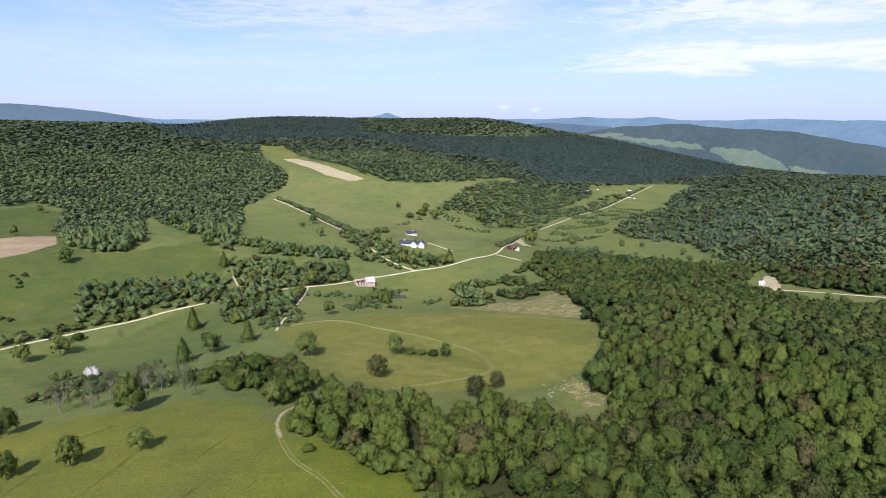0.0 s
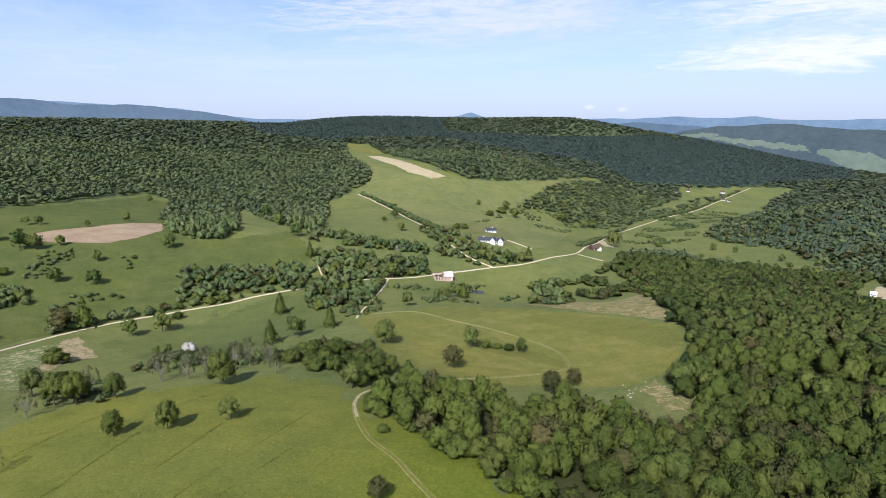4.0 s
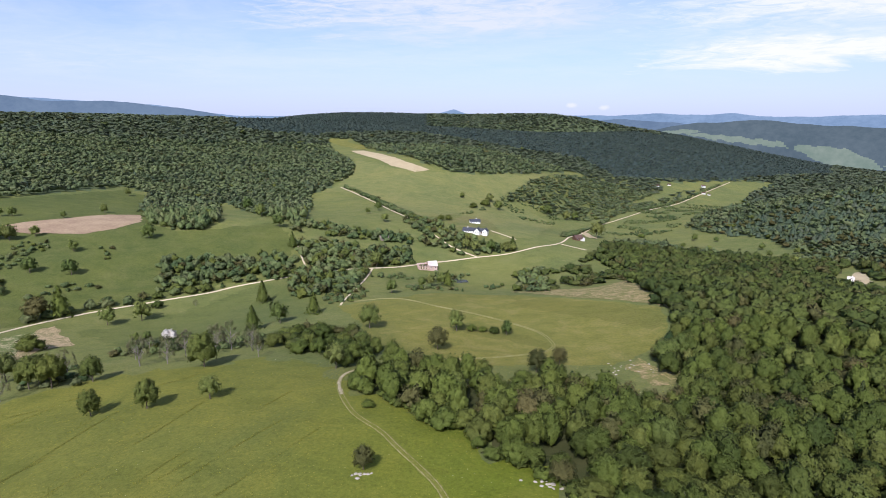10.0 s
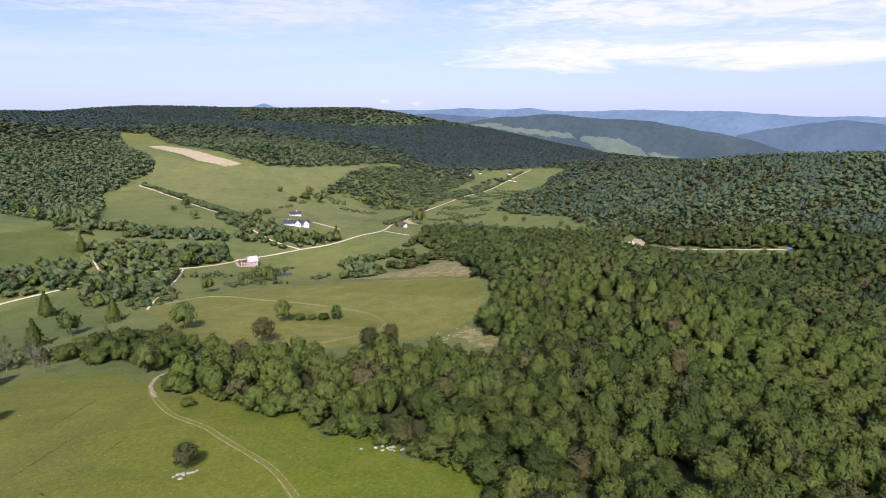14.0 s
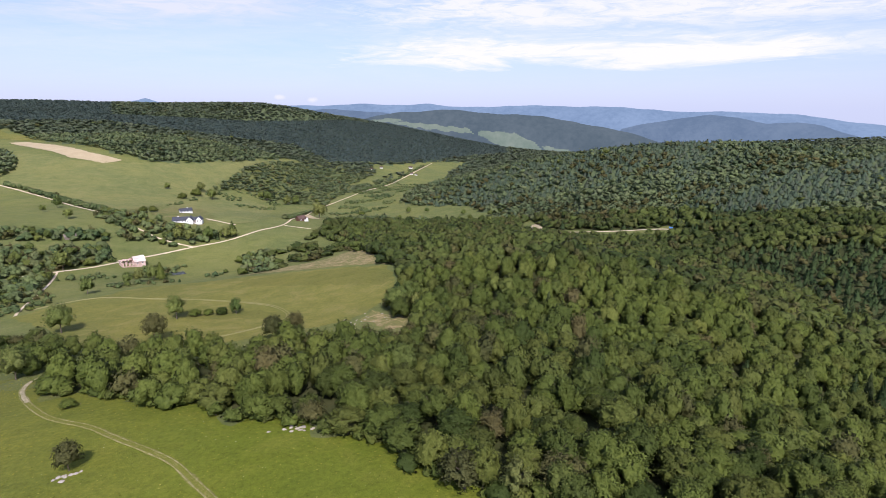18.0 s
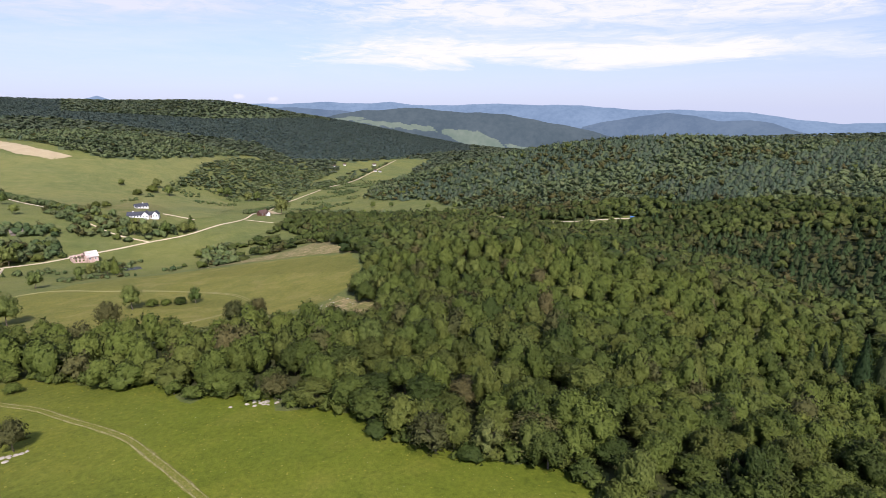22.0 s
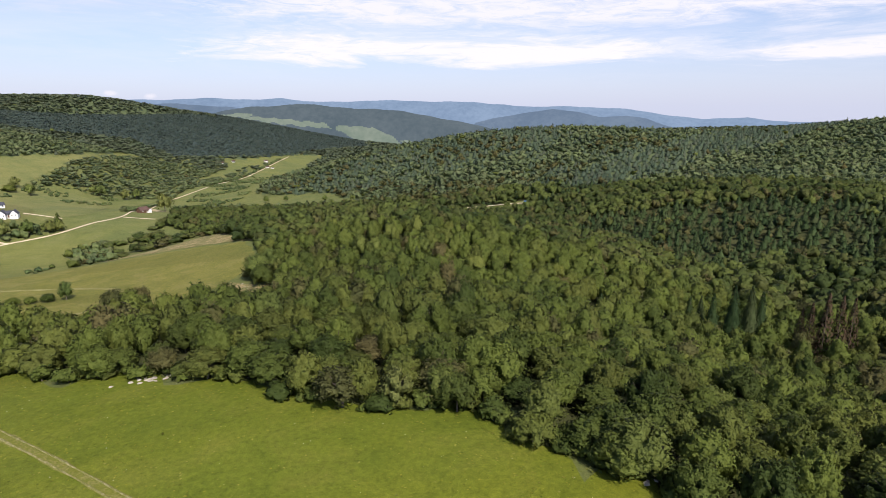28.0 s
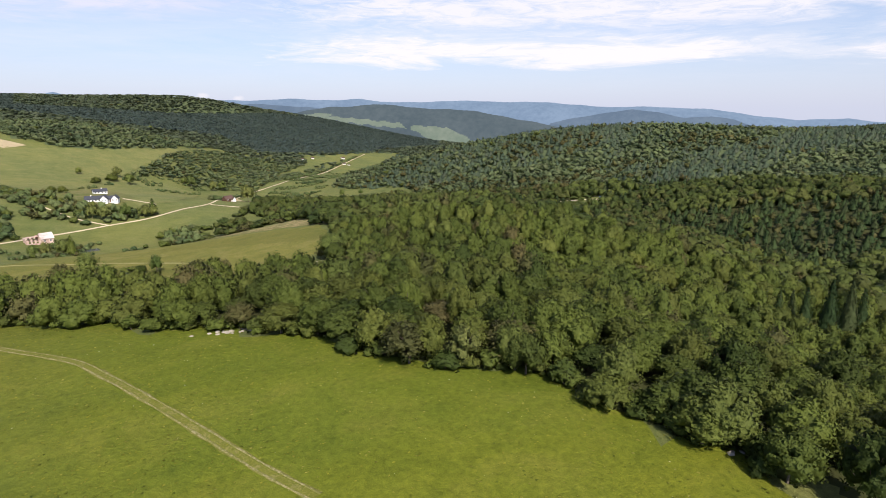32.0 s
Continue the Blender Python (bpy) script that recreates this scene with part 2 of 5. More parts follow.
MEADOW_RUT = material("meadow_rut", soil_paint((0.17, 0.165, 0.06), (0.26, 0.235, 0.11), 0.8, 0.04))
RUT = material("rut_earth", mottled_paint((0.175, 0.170, 0.050), (0.30, 0.265, 0.135), 0.50, 0.7))


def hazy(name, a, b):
    """Land so far off that haze is put in as its own glowing colour."""
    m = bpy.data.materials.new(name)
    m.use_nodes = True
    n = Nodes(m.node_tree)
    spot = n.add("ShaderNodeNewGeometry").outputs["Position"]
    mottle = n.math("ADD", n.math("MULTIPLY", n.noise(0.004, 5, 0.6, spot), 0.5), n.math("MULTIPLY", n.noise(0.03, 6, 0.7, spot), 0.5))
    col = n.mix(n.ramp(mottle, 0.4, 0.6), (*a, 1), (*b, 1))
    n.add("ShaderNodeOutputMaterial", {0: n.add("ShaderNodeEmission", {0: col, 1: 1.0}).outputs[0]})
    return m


FAR_WOOD = hazy("hazy_wooded_slopes", (0.092, 0.128, 0.150), (0.128, 0.166, 0.186))
FAR_FIELD = hazy("hazy_far_fields", (0.19, 0.25, 0.20), (0.26, 0.31, 0.25))
HILL_BLUE = hazy("hazy_distant_hills", (0.20, 0.29, 0.42), (0.26, 0.36, 0.50))
HILL_MID = hazy("hazy_nearer_hills", (0.135, 0.195, 0.275), (0.175, 0.24, 0.32))
BARK = material("bark", soil_paint((0.07, 0.055, 0.04), (0.16, 0.13, 0.10), 3.0, 0.03))
WHITE_BARK = material("white_bark", soil_paint((0.50, 0.48, 0.44), (0.72, 0.70, 0.66), 3.0, 0.02))
PALE_BARK = material("pale_bark", soil_paint((0.15, 0.13, 0.11), (0.27, 0.24, 0.21), 3.0, 0.02))
LEAF = leaf_material("broad_leaves", (0.040, 0.058, 0.014), (0.096, 0.121, 0.025), (0.102, 0.106, 0.027), vary=0.16)
OPEN_LEAF = leaf_material("field_tree_leaves", (0.081, 0.117, 0.032), (0.156, 0.183, 0.050), (0.156, 0.153, 0.054), vary=0.25)
NEEDLE = leaf_material("needles", (0.027, 0.049, 0.018), (0.054, 0.081, 0.028), (0.062, 0.068, 0.030))
# leaves of the farther woods: haze mixed into the greens, paler and bluer
HAZY_HILL_LEAF = leaf_material("hazy_hillside_leaves", (0.074, 0.105, 0.054), (0.137, 0.170, 0.073), (0.137, 0.142, 0.073), vary=0.08, grain=0.4, relief_size=1.3)
HAZY_DISTANT_LEAF = leaf_material("hazy_distant_leaves", (0.073, 0.097, 0.059), (0.097, 0.119, 0.068), (0.099, 0.108, 0.066), vary=0.06, grain=0.4, relief_size=1.3)
WOOD_LEAF = leaf_material("hill_wood_leaves", (0.036, 0.054, 0.016), (0.085, 0.107, 0.027), (0.092, 0.093, 0.030), vary=0.18)
# lighter valley green with its blue raised to paint in haze
HAZY_VALLEY_LEAF = leaf_material("hazy_valley_leaves", (0.062, 0.096, 0.039), (0.139, 0.175, 0.066), (0.144, 0.142, 0.069), vary=0.14)
# needles paled and blued in the base colour for haze
HAZY_HILL_NEEDLE = leaf_material("hazy_hillside_needles", (0.051, 0.075, 0.048), (0.073, 0.101, 0.061), (0.084, 0.088, 0.061), vary=0.08, grain=0.4, relief_size=1.3)
# cloud shade over the ridge, blued by haze, painted as needle colour
SHADED_RIDGE_NEEDLE = leaf_material("shaded_ridge_needles", (0.037, 0.055, 0.048), (0.052, 0.071, 0.058), (0.053, 0.066, 0.052), vary=0.06, grain=0.4, relief_size=1.3)
PINE_LEAF = leaf_material("pine_needles", (0.060, 0.066, 0.023), (0.094, 0.092, 0.033), (0.116, 0.092, 0.040))
SALLOW_LEAF = leaf_material("grey_leaves", (0.070, 0.092, 0.024), (0.112, 0.132, 0.032), (0.12, 0.13, 0.026))
DEAD_NEEDLE = leaf_material("dead_needles", (0.060, 0.040, 0.026), (0.095, 0.066, 0.042), (0.05, 0.05, 0.03))
TWIG = leaf_material("bare_twigs", (0.135, 0.115, 0.080), (0.165, 0.160, 0.085), (0.125, 0.150, 0.055))
BLOSSOM = leaf_material("white_blossom", (0.46, 0.42, 0.40), (0.54, 0.50, 0.48), (0.44, 0.43, 0.36))

# ---- the lie of the land ----
# Swells and hollows: x, y, height; each group has one breadth.
RANGES_A = [(-5400, 270, 2.4), (-5400, 2160, 33.8), (-3510, -3510, -4.6), (-3510, -1620, -15.1), (-3510, 270, 8.9), (-3510, 2160, 5.0), (-1620, -3510,
    6.7), (-1620, -1620, 16.1), (-1620, 270, 24.0), (-1620, 2160, -30.3), (-1620, 4050, 5.5), (270, -5400, -6.4), (270, -3510, -0.4), (270, -1620,
    8.3), (270, 270, -7.4), (270, 2160, -40.9), (270, 4050, 71.6), (2160, -3510, 5.5), (2160, 270, -55.1), (2160, 2160, -107.5), (2160, 4050, 35.3),
    (4050, -1620, 15.5), (4050, 270, 10.3), (4050, 2160, 108.3), (4050, 4050, -43.0)]
HILLS_A = [(-3294, 918, 24.2), (-2592, 918, -23.8), (-2592, 1620, -72.9), (-2592, 2322, 94.3), (-1890, 918, 41.2), (-1890, 1620, 34.4), (-1890, 2322,
    -125.3), (-1188, -1188, -9.0), (-1188, -486, 9.2), (-1188, 216, 23.2), (-1188, 918, 54.3), (-1188, 1620, 114.1), (-1188, 2322, -56.8), (-1188,
    3024, 119.8), (-486, -1188, -6.5), (-486, -486, 9.2), (-486, 216, -10.7), (-486, 918, -197.9), (-486, 1620, 113.7), (-486, 3024, 37.9), (216,
    -1188, 4.0), (216, -486, -5.0), (216, 216, 39.4), (216, 918, -76.4), (216, 1620, 100.0), (216, 2322, -67.6), (216, 3024, 42.9), (918, -1188, 8.2),
    (918, -486, 2.3), (918, 216, 128.0)]
HILLS_B = [(918, 918, -47.9), (918, 1620, -87.9), (918, 2322, 71.3), (918, 3024, 54.5), (1620, -486, -38.7), (1620, 216, 37.3), (1620, 918, 67.9),
    (1620, 2322, -43.2), (1620, 3024, -122.2)]
SPURS_A = [(-1040, -526, -4.9), (-1040, -270, -7.3), (-783, -1040, 0.1), (-783, -783, -1.1), (-783, -270, -21.4), (-783, -14, 32.6), (-783, 243, 1.3),
    (-783, 500, 14.2), (-783, 756, 68.9), (-526, -14, 2.6), (-526, 243, -18.2), (-526, 500, 52.6), (-526, 756, -7.1), (-270, -270, 3.4), (-270, -14,
    1.1), (-270, 243, 35.1), (-270, 500, 57.9), (-270, 756, -14.6), (-270, 1013, 86.0), (-270, 1269, -3.1), (-14, -1296, 3.5), (-14, -1040, 2.7),
    (-14, -526, -7.2), (-14, -270, -5.8), (-14, -14, 13.6), (-14, 243, -11.5), (-14, 500, 31.3), (-14, 756, 69.9), (-14, 1013, -40.3), (-14, 1269,
    112.1)]
SPURS_B = [(243, -270, -4.9), (243, -14, 6.8), (243, 243, -12.7), (243, 500, 24.8), (243, 756, -14.1), (243, 1013, -3.9), (243, 1269, -45.5), (500,
    -14, -12.8), (500, 243, 46.0), (500, 500, -19.1), (500, 756, -14.8), (500, 1013, 95.1), (756, -1040, 7.1), (756, -783, 6.1), (756, -270, -22.7),
    (756, -14, -48.0), (756, 243, -26.6), (756, 500, -36.2), (756, 756, 102.8), (756, 1013, -18.1), (1013, -526, 0.5), (1013, 756, 0.8)]
KNOLLS_A = [(-432, 216, -3.5), (-432, 324, -12.6), (-324, -108, 7.5), (-324, 0, 2.8), (-324, 108, 4.8), (-324, 324, -9.6), (-324, 432, -10.6), (-216,
    -324, 0.9), (-216, -216, 2.4), (-216, 108, -6.6), (-216, 324, -18.8), (-216, 432, -25.1), (-108, 0, 8.0), (-108, 108, 8.6), (-108, 216, 2.5),
    (-108, 540, -23.0), (0, -324, -0.6), (0, -108, 2.3), (0, 0, -8.8), (0, 108, 7.3), (0, 216, 8.4), (0, 324, -18.2), (0, 540, -30.9), (108, -108,
    1.3), (108, 0, 17.4), (108, 108, 19.7), (108, 216, -15.0), (108, 324, 13.4), (108, 432, 0.1), (108, 540, -6.1)]
KNOLLS_B = [(216, -324, -6.9), (216, -216, -4.1), (216, 0, -30.0), (216, 108, -34.4), (216, 216, 30.8), (216, 324, 0.3), (216, 432, 6.8), (324, -108,
    -1.3), (324, 0, 1.3), (324, 216, -28.5), (324, 432, -6.3), (432, 108, -22.9), (432, 324, -20.9), (540, 108, -3.0)]
LAND = [(1755, RANGES_A), (648, HILLS_A), (648, HILLS_B), (230, SPURS_A), (230, SPURS_B), (88, KNOLLS_A), (88, KNOLLS_B)]


def land(x, y):
    """The height of the ground, for numbers or arrays."""
    x, y = np.asarray(x, float), np.asarray(y, float)
    z = np.full(np.broadcast(x, y).shape, 60.75)
    for breadth, group in LAND:
        for cx, cy, rise in group:
            z = z + rise * np.exp(-((x - cx) ** 2 + (y - cy) ** 2) / (2 * breadth * breadth))
    # the folds of the far ridge: a dark spur, a hollow behind it and the crest beyond
    r, turn = np.hypot(x, y), np.degrees(np.arctan2(x, y))
    line = np.interp(turn, [-8, 0, 4, 8, 12], [2050, 2250, 2450, 2600, 2750])
    z = z + np.interp(turn, [-14, -6, 0, 4], [0, 10, 12, 0]) * np.exp(-((r - line) / 170) ** 2)
    z = z - np.interp(turn, [-11, -6, 0, 8, 12], [0, 26, 36, 36, 0]) * np.exp(-((r - line - 330) / 150) ** 2)
    return z + np.interp(turn, [-9, -4, 0, 4, 6.6, 9, 12], [0, 10, 25, 36, 26, 12, 0]) * np.exp(-((r - 3230) / 230) ** 2)


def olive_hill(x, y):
    """The crest beyond the hollow, painted lighter as if in sun."""
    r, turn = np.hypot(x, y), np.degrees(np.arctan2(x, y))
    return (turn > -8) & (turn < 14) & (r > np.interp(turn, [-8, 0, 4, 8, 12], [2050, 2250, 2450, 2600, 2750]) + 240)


def ground_z(x, y):
    return float(land(x, y))


# open land (all else is forest) and woods within it
ROAD_VALLEY = [(-314, 246), (-313, 282), (-308, 323), (-293, 360), (-266, 396), (-240, 421), (-223, 440), (-192, 466), (-157, 498), (-128, 524),
    (-108, 543), (-84, 570), (-57, 591), (-31, 608), (3, 625), (34, 651), (66, 683), (89, 775), (140, 954), (198, 1053), (247, 1130), (335, 1289),
    (443, 1470), (517, 1582), (656, 1783)]
ROAD_NORTH = [(-31, 608), (-61, 626), (-85, 653), (-107, 678), (-122, 709), (-148, 759), (-196, 848), (-246, 913), (-284, 954)]
ROAD_MEADOW = [(-128, 521), (-126, 494), (-122, 433), (-119, 392), (-117, 378)]
TRACK_MEADOW = [(-112, 389), (-80, 401), (-47, 380), (-15, 360), (16.7, 328.2), (26.5, 303.1), (24, 288.2), (9.5, 278.2), (-12.7, 266.6), (-31.3,
    256.9)]
PATH_WEST = [(-213, 549), (-201, 526), (-186, 498)]
DRIVE_HOUSE = [(-19, 701), (12, 674)]
SPUR_YARD = [(65, 674), (92, 653)]
YARD_LINK = [(120, 898), (124, 813)]
ROAD_EAST = [(308, 521), (346, 516), (390, 497), (433, 478), (452, 456)]
TRACK_NEAR = [(-63.2, 227.9), (-66.8, 219.4), (-65.9, 206.4), (-60.2, 190.5), (-50.2, 172), (-38.3, 159), (-30.1, 147.4), (-17.4, 130.3), (-11.1,
    117.3), (-6.2, 106.4), (6.6, 77.4), (10.8, 68.6), (13.8, 63)]
PLOUGH = [(-478, 468), (-470, 494), (-446, 532), (-432, 568), (-404, 583), (-379, 547), (-382, 510), (-397, 486), (-435, 470), (-458, 470)]
STUBBLE = [(-387, 1396), (-354, 1392), (-296, 1293), (-252, 1216), (-205, 1152), (-151, 1110), (-176, 1084), (-228, 1115), (-304, 1233)]
STUBBLE_TOP = [(-506, 1551), (-460, 1592), (-424, 1535), (-358, 1486), (-359, 1419), (-436, 1480)]
DIRT = [(-248.9, 240.2), (-296, 309), (-296, 325), (-250, 287), (-258, 272)]
PALE = [(-307, 240), (-308, 262), (-301, 292), (-296, 309), (-248.9, 240.2), (-231.8, 221), (-262.7, 221), (-272.3, 211.3)]
ROUGH = [(4, 475), (39, 487), (70, 458), (119, 516), (120, 487), (99, 392), (110, 359), (103, 342), (94, 365), (50, 409)]
ROCKS = [(55.5, 260.7), (67.8, 270.1), (70.7, 259.1), (83.3, 244.8), (73.7, 235.3), (64.1, 234)]
HAY = [(-118, 375), (-85, 400), (-54, 439), (8, 439), (70, 382), (97, 352), (93.4, 319.3), (82.6, 292.3), (68.9, 274.6), (51.4, 262.2), (28.9, 262.3),
    (-9.7, 253.3), (-73.2, 280.9), (-86.1, 322.1)]
HAY_EDGE = [(9, 414), (42, 396), (68, 380), (88, 350), (93, 335), (90, 314), (80, 314), (66, 331), (44, 353), (20, 372), (4, 394)]
DITCH = [(-34, 337), (-21, 340), (-7, 329), (10, 320), (25, 301), (27, 289), (17, 295), (0, 308), (-20, 315)]
ROADSIDE_MEADOW = [(-269, 317), (-254, 354), (-234, 389), (-215, 440), (-182, 475), (-154, 498), (-132, 466), (-128, 403), (-135, 361), (-147, 340), (-162, 318), (-174, 286), (-197, 276), (-227, 287)]
YARD = [(-77, 722), (-58, 849), (-28, 841), (-9, 702), (-24, 664), (-54, 660)]
OPEN_MAIN = [(101.2, -81), (81, 0), (69, 42.3), (70.3, 48.3), (69.1, 51.7), (65.2, 56.7), (64.8, 62.1), (62.4, 70.3), (63.7, 76.7), (56,
    82.8), (46.4, 87.6), (40.4, 94.8), (33.9, 104.8), (35.9, 117.2), (26.3, 122), (19.6, 128.9), (13.9, 136.8), (5.3, 141.5), (-6.9, 150.8), (-10.5,
    164.6), (-19.7, 165.9), (-33.5, 179.1), (-44.8, 192.5), (-57, 198), (-55.9, 231.9), (-42, 238.3), (-31.1, 233.1), (-15.7, 226.4), (-0.9,
    217.5), (11.1, 221.4), (22.1, 239.4), (29.2, 232.6), (37.7, 215.7), (45.2, 207.1), (61.8, 205.9), (77.2, 226.5), (73.7, 244.5), (77.6, 274.5),
    (86.4, 296.7), (97.3, 310.8), (100.8, 328.1), (94, 350), (104, 423), (107, 582), (94, 618)]
OPEN_VALLEY = [(94, 618), (158, 776), (221, 798), (209, 737), (261, 702), (297, 657), (300, 614), (354, 710), (347, 751), (351, 798), (328, 834),
    (297, 909), (293, 960), (358, 1079), (418, 1116), (633, 1596), (724, 1727), (819, 1859), (753, 1852), (641, 1793), (521, 1717), (458, 1682), (428,
    1669), (406, 1540), (356, 1600), (294, 1620), (158, 1551), (53, 1260), (-42, 1153), (-109, 1119), (-155, 1143), (-258, 1260), (-393, 1523), (-439,
    1593), (-501, 1561), (-427, 1380), (-302, 1118), (-285, 1027), (-306, 975), (-310, 902)]
OPEN_WEST = [(-319, 910), (-284, 810), (-230, 613), (-263, 628), (-315, 678), (-389, 780), (-440, 836), (-317, 591), (-305, 544), (-331, 531), (-371,
    548), (-444, 645), (-551, 821), (-599, 825), (-587, 643), (-589, 582), (-601, 540), (-620, 514), (-837, 580), (-945, 68), (-540, -270)]
OPEN_EAST = [(298, 543), (351, 621), (370, 628), (347, 563), (348, 544), (371, 526), (405, 497), (447, 485), (460, 464), (448, 447), (402, 441), (360,
    458), (286, 441), (263, 462)]
NEAR = [(69, 42.3), (70.3, 48.3), (69.1, 51.7), (65.2, 56.7), (64.8, 62.1), (62.4, 70.3), (63.7, 76.7), (56, 82.8), (46.4, 87.6), (40.4, 94.8),
    (33.9, 104.8), (35.9, 117.2), (26.3, 122), (19.6, 128.9), (13.9, 136.8), (5.3, 141.5), (-6.9, 150.8), (-10.5, 164.6), (-19.7, 165.9), (-33.5,
    179.1), (-44.8, 192.5), (-57, 198), (-72, 221.5), (-89.2, 232.9), (-116.8, 243.3), (-134.2, 225.2), (-158, 229.5), (-177.9, 214.7),
    (-188.3, 201.7), (-194.9, 183.7), (-201.6, 165.9), (-205.9, 155.5), (-256.5, 54), (-229.5, -81), (101.2, -81)]
SLOPE = [(-310, 923), (-294, 965), (-317, 1185), (-220, 1096), (-147, 1096), (-47, 1145), (69, 1296), (120, 1409), (42, 1179), (-1, 1083), (-19, 986),
    (38, 1002), (77, 946), (35, 691), (-5, 670), (-30, 819), (-80, 813), (-109, 740), (-162, 809), (-243, 922)]
TERRACE_A = [(-148, 115.3), (-141.5, 127.3), (-135.8, 141.8)]
TERRACE_B = [(-194.4, 165.9), (-176.4, 176), (-166.3, 191.3)]
TERRACE_C = [(-140.4, 201.3), (-133.5, 209.7), (-129.7, 222.5)]
TERRACE_D = [(-107.1, 190.8), (-98.4, 205.3)]
TERRACE_E = [(-120.6, 147.4), (-113.1, 160)]
TERRACE_F = [(-94.4, 123.7), (-90.9, 130), (-87.9, 137.3)]
TERRACE_G = [(-202, 187.8), (-183.2, 195.9)]
TERRACE_H = [(-144.2, 156.7), (-142.2, 169)]
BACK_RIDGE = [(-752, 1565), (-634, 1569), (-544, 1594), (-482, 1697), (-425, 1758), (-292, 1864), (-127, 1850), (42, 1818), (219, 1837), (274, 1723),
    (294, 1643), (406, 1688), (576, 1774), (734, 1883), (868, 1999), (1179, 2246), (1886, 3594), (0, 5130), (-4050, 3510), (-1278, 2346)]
VILLA_SAND = [(312, 532), (346, 593), (362, 603), (333, 539), (313, 513)]
WEST_PASTURE = [(-610, 506), (-575, 629), (-580, 798), (-537, 795), (-429, 625), (-363, 537), (-328, 528), (-297, 552), (-254, 605), (-215, 543),
    (-200, 490), (-244, 431), (-298, 369), (-323, 292), (-325, 256), (-756, 513)]
TERRACE_I = [(-174.6, 130.8), (-174.8, 157.1), (-170.9, 177)]
TERRACE_J = [(-141.2, 113.9), (-139.3, 133.9), (-138.2, 171.2), (-133.2, 187.2)]
TERRACE_K = [(-121.4, 114.8), (-117.6, 129.3), (-112.5, 149.3), (-109.2, 178.7)]
TERRACE_L = [(-99.4, 116.6), (-94.4, 138.4), (-86.4, 163.8), (-80.2, 193.3)]
TERRACE_M = [(-87.1, 118), (-80.7, 140), (-72.8, 163.5)]
TERRACE_N = [(-72, 120), (-64.4, 138.9), (-57.8, 158.8)]
WOOD_NORTH = [(-19, 1007), (14, 1098), (50, 1210), (166, 1486), (265, 1544), (269, 1326), (185, 1077), (115, 1030), (69, 1037), (32, 1044)]
WOOD_FOOT = [(71, 1021), (107, 1017), (137, 1012), (161, 1033), (191, 1086), (233, 1152), (258, 1234), (219, 1245), (167, 1234), (80, 1141)]
WOOD_LANE = [(164, 1145), (182, 1128), (228, 1168), (318, 1399), (400, 1547), (326, 1720), (213, 1690), (180, 1400)]
COPSE_A = [(-216, 548), (-186, 572), (-150, 574), (-105, 601), (-92, 562), (-127, 529), (-171, 491), (-188, 502)]
COPSE_B = [(-197, 478), (-147, 498), (-130, 510), (-124, 459), (-126, 424), (-163, 410), (-185, 446)]
HEDGE_N = [(-242, 618), (-178, 633), (-136, 628), (-92, 636), (-77, 617), (-107, 610), (-167, 591), (-227, 576)]
WOOD_LEFT = [(-305, 459), (-266, 486), (-204, 516), (-185, 485), (-188, 456), (-212, 462), (-230, 452), (-252, 429), (-273, 406)]
WOOD_FAR_LEFT = [(-435, 350), (-433, 374), (-383, 379), (-367, 360), (-383, 336), (-333, 297), (-331, 261)]
STRIP_WEST = [(-129.6, 281.7), (-125.1, 300.4), (-109.1, 305.2), (-81.3, 293.1), (-53.7, 256.4), (-60.9, 238.8), (-71.3, 227.7), (-90, 242.6),
    (-112.6, 261.5)]
BELT = [(-8, 504), (11, 570), (47, 589), (74, 612), (116, 630), (134, 595), (99, 504), (57, 473), (27, 468)]
HEDGE_ROAD = [(-111, 718), (-82, 699), (-51, 666), (-23, 641), (3, 647), (-4, 628), (-31, 612), (-61, 634), (-86, 657)]
HEDGE_LANE = [(82, 815), (180, 1038), (327, 1285), (535, 1639), (443, 1557), (292, 1308), (189, 1094)]
SCRUB_POND = [(-150, 420), (-130, 491), (-85, 541), (-19, 568), (4, 536), (-24, 463), (-62, 458), (-100, 413), (-113, 364)]
SCRUB_WEST = [(-478, 423), (-436, 456), (-352, 468), (-312, 387), (-321, 355), (-360, 359), (-431, 387)]
SCRUB_VALLEY = [(158, 918), (256, 1148), (409, 1434), (536, 1589), (576, 1563), (339, 1068), (270, 942), (198, 884)]
SCRUB_BAND = [(-211, 193.9), (-206.4, 229.9), (-210.5, 270.1), (-202, 315), (-164, 319), (-125.6, 292.7), (-120.4, 251.1), (-141.2, 237.5), (-162,
    226.3), (-180.9, 203.6)]
SCRUB_BANK = [(-90, 770), (-1, 1073), (49, 1038), (96, 1008), (49, 836), (0, 987), (-51, 875)]
SPRUCES = [(335, 317), (441, 370), (497, 315), (537, 256), (562, 198), (547, 166), (409, 120), (413, 174), (332, 188), (340, 221), (371, 282)]
HILL_FIELD_A = [(-15.5, 60), (-17.5, 55), (-19.9, 41), (-23.8, 12), (-24.4, -24), (-21.5, -6), (-18.5, 18)]
HILL_FIELD_B = [(-24.9, -4), (-26.6, -8), (-28.4, -18), (-30.5, -84), (-31.2, -118), (-29.6, -130), (-27, -102), (-24.9, -30)]
HILL_FIELD_C = [(-31.0, -96), (-33.2, -120), (-36.5, -160), (-33, -180), (-30.8, -148), (-31.4, -124)]
HILL_PATCH = [(-13.79, 59.4), (-15.17, 74), (-17.09, 81.1), (-17.37, 62.9), (-15.17, 48.3)]
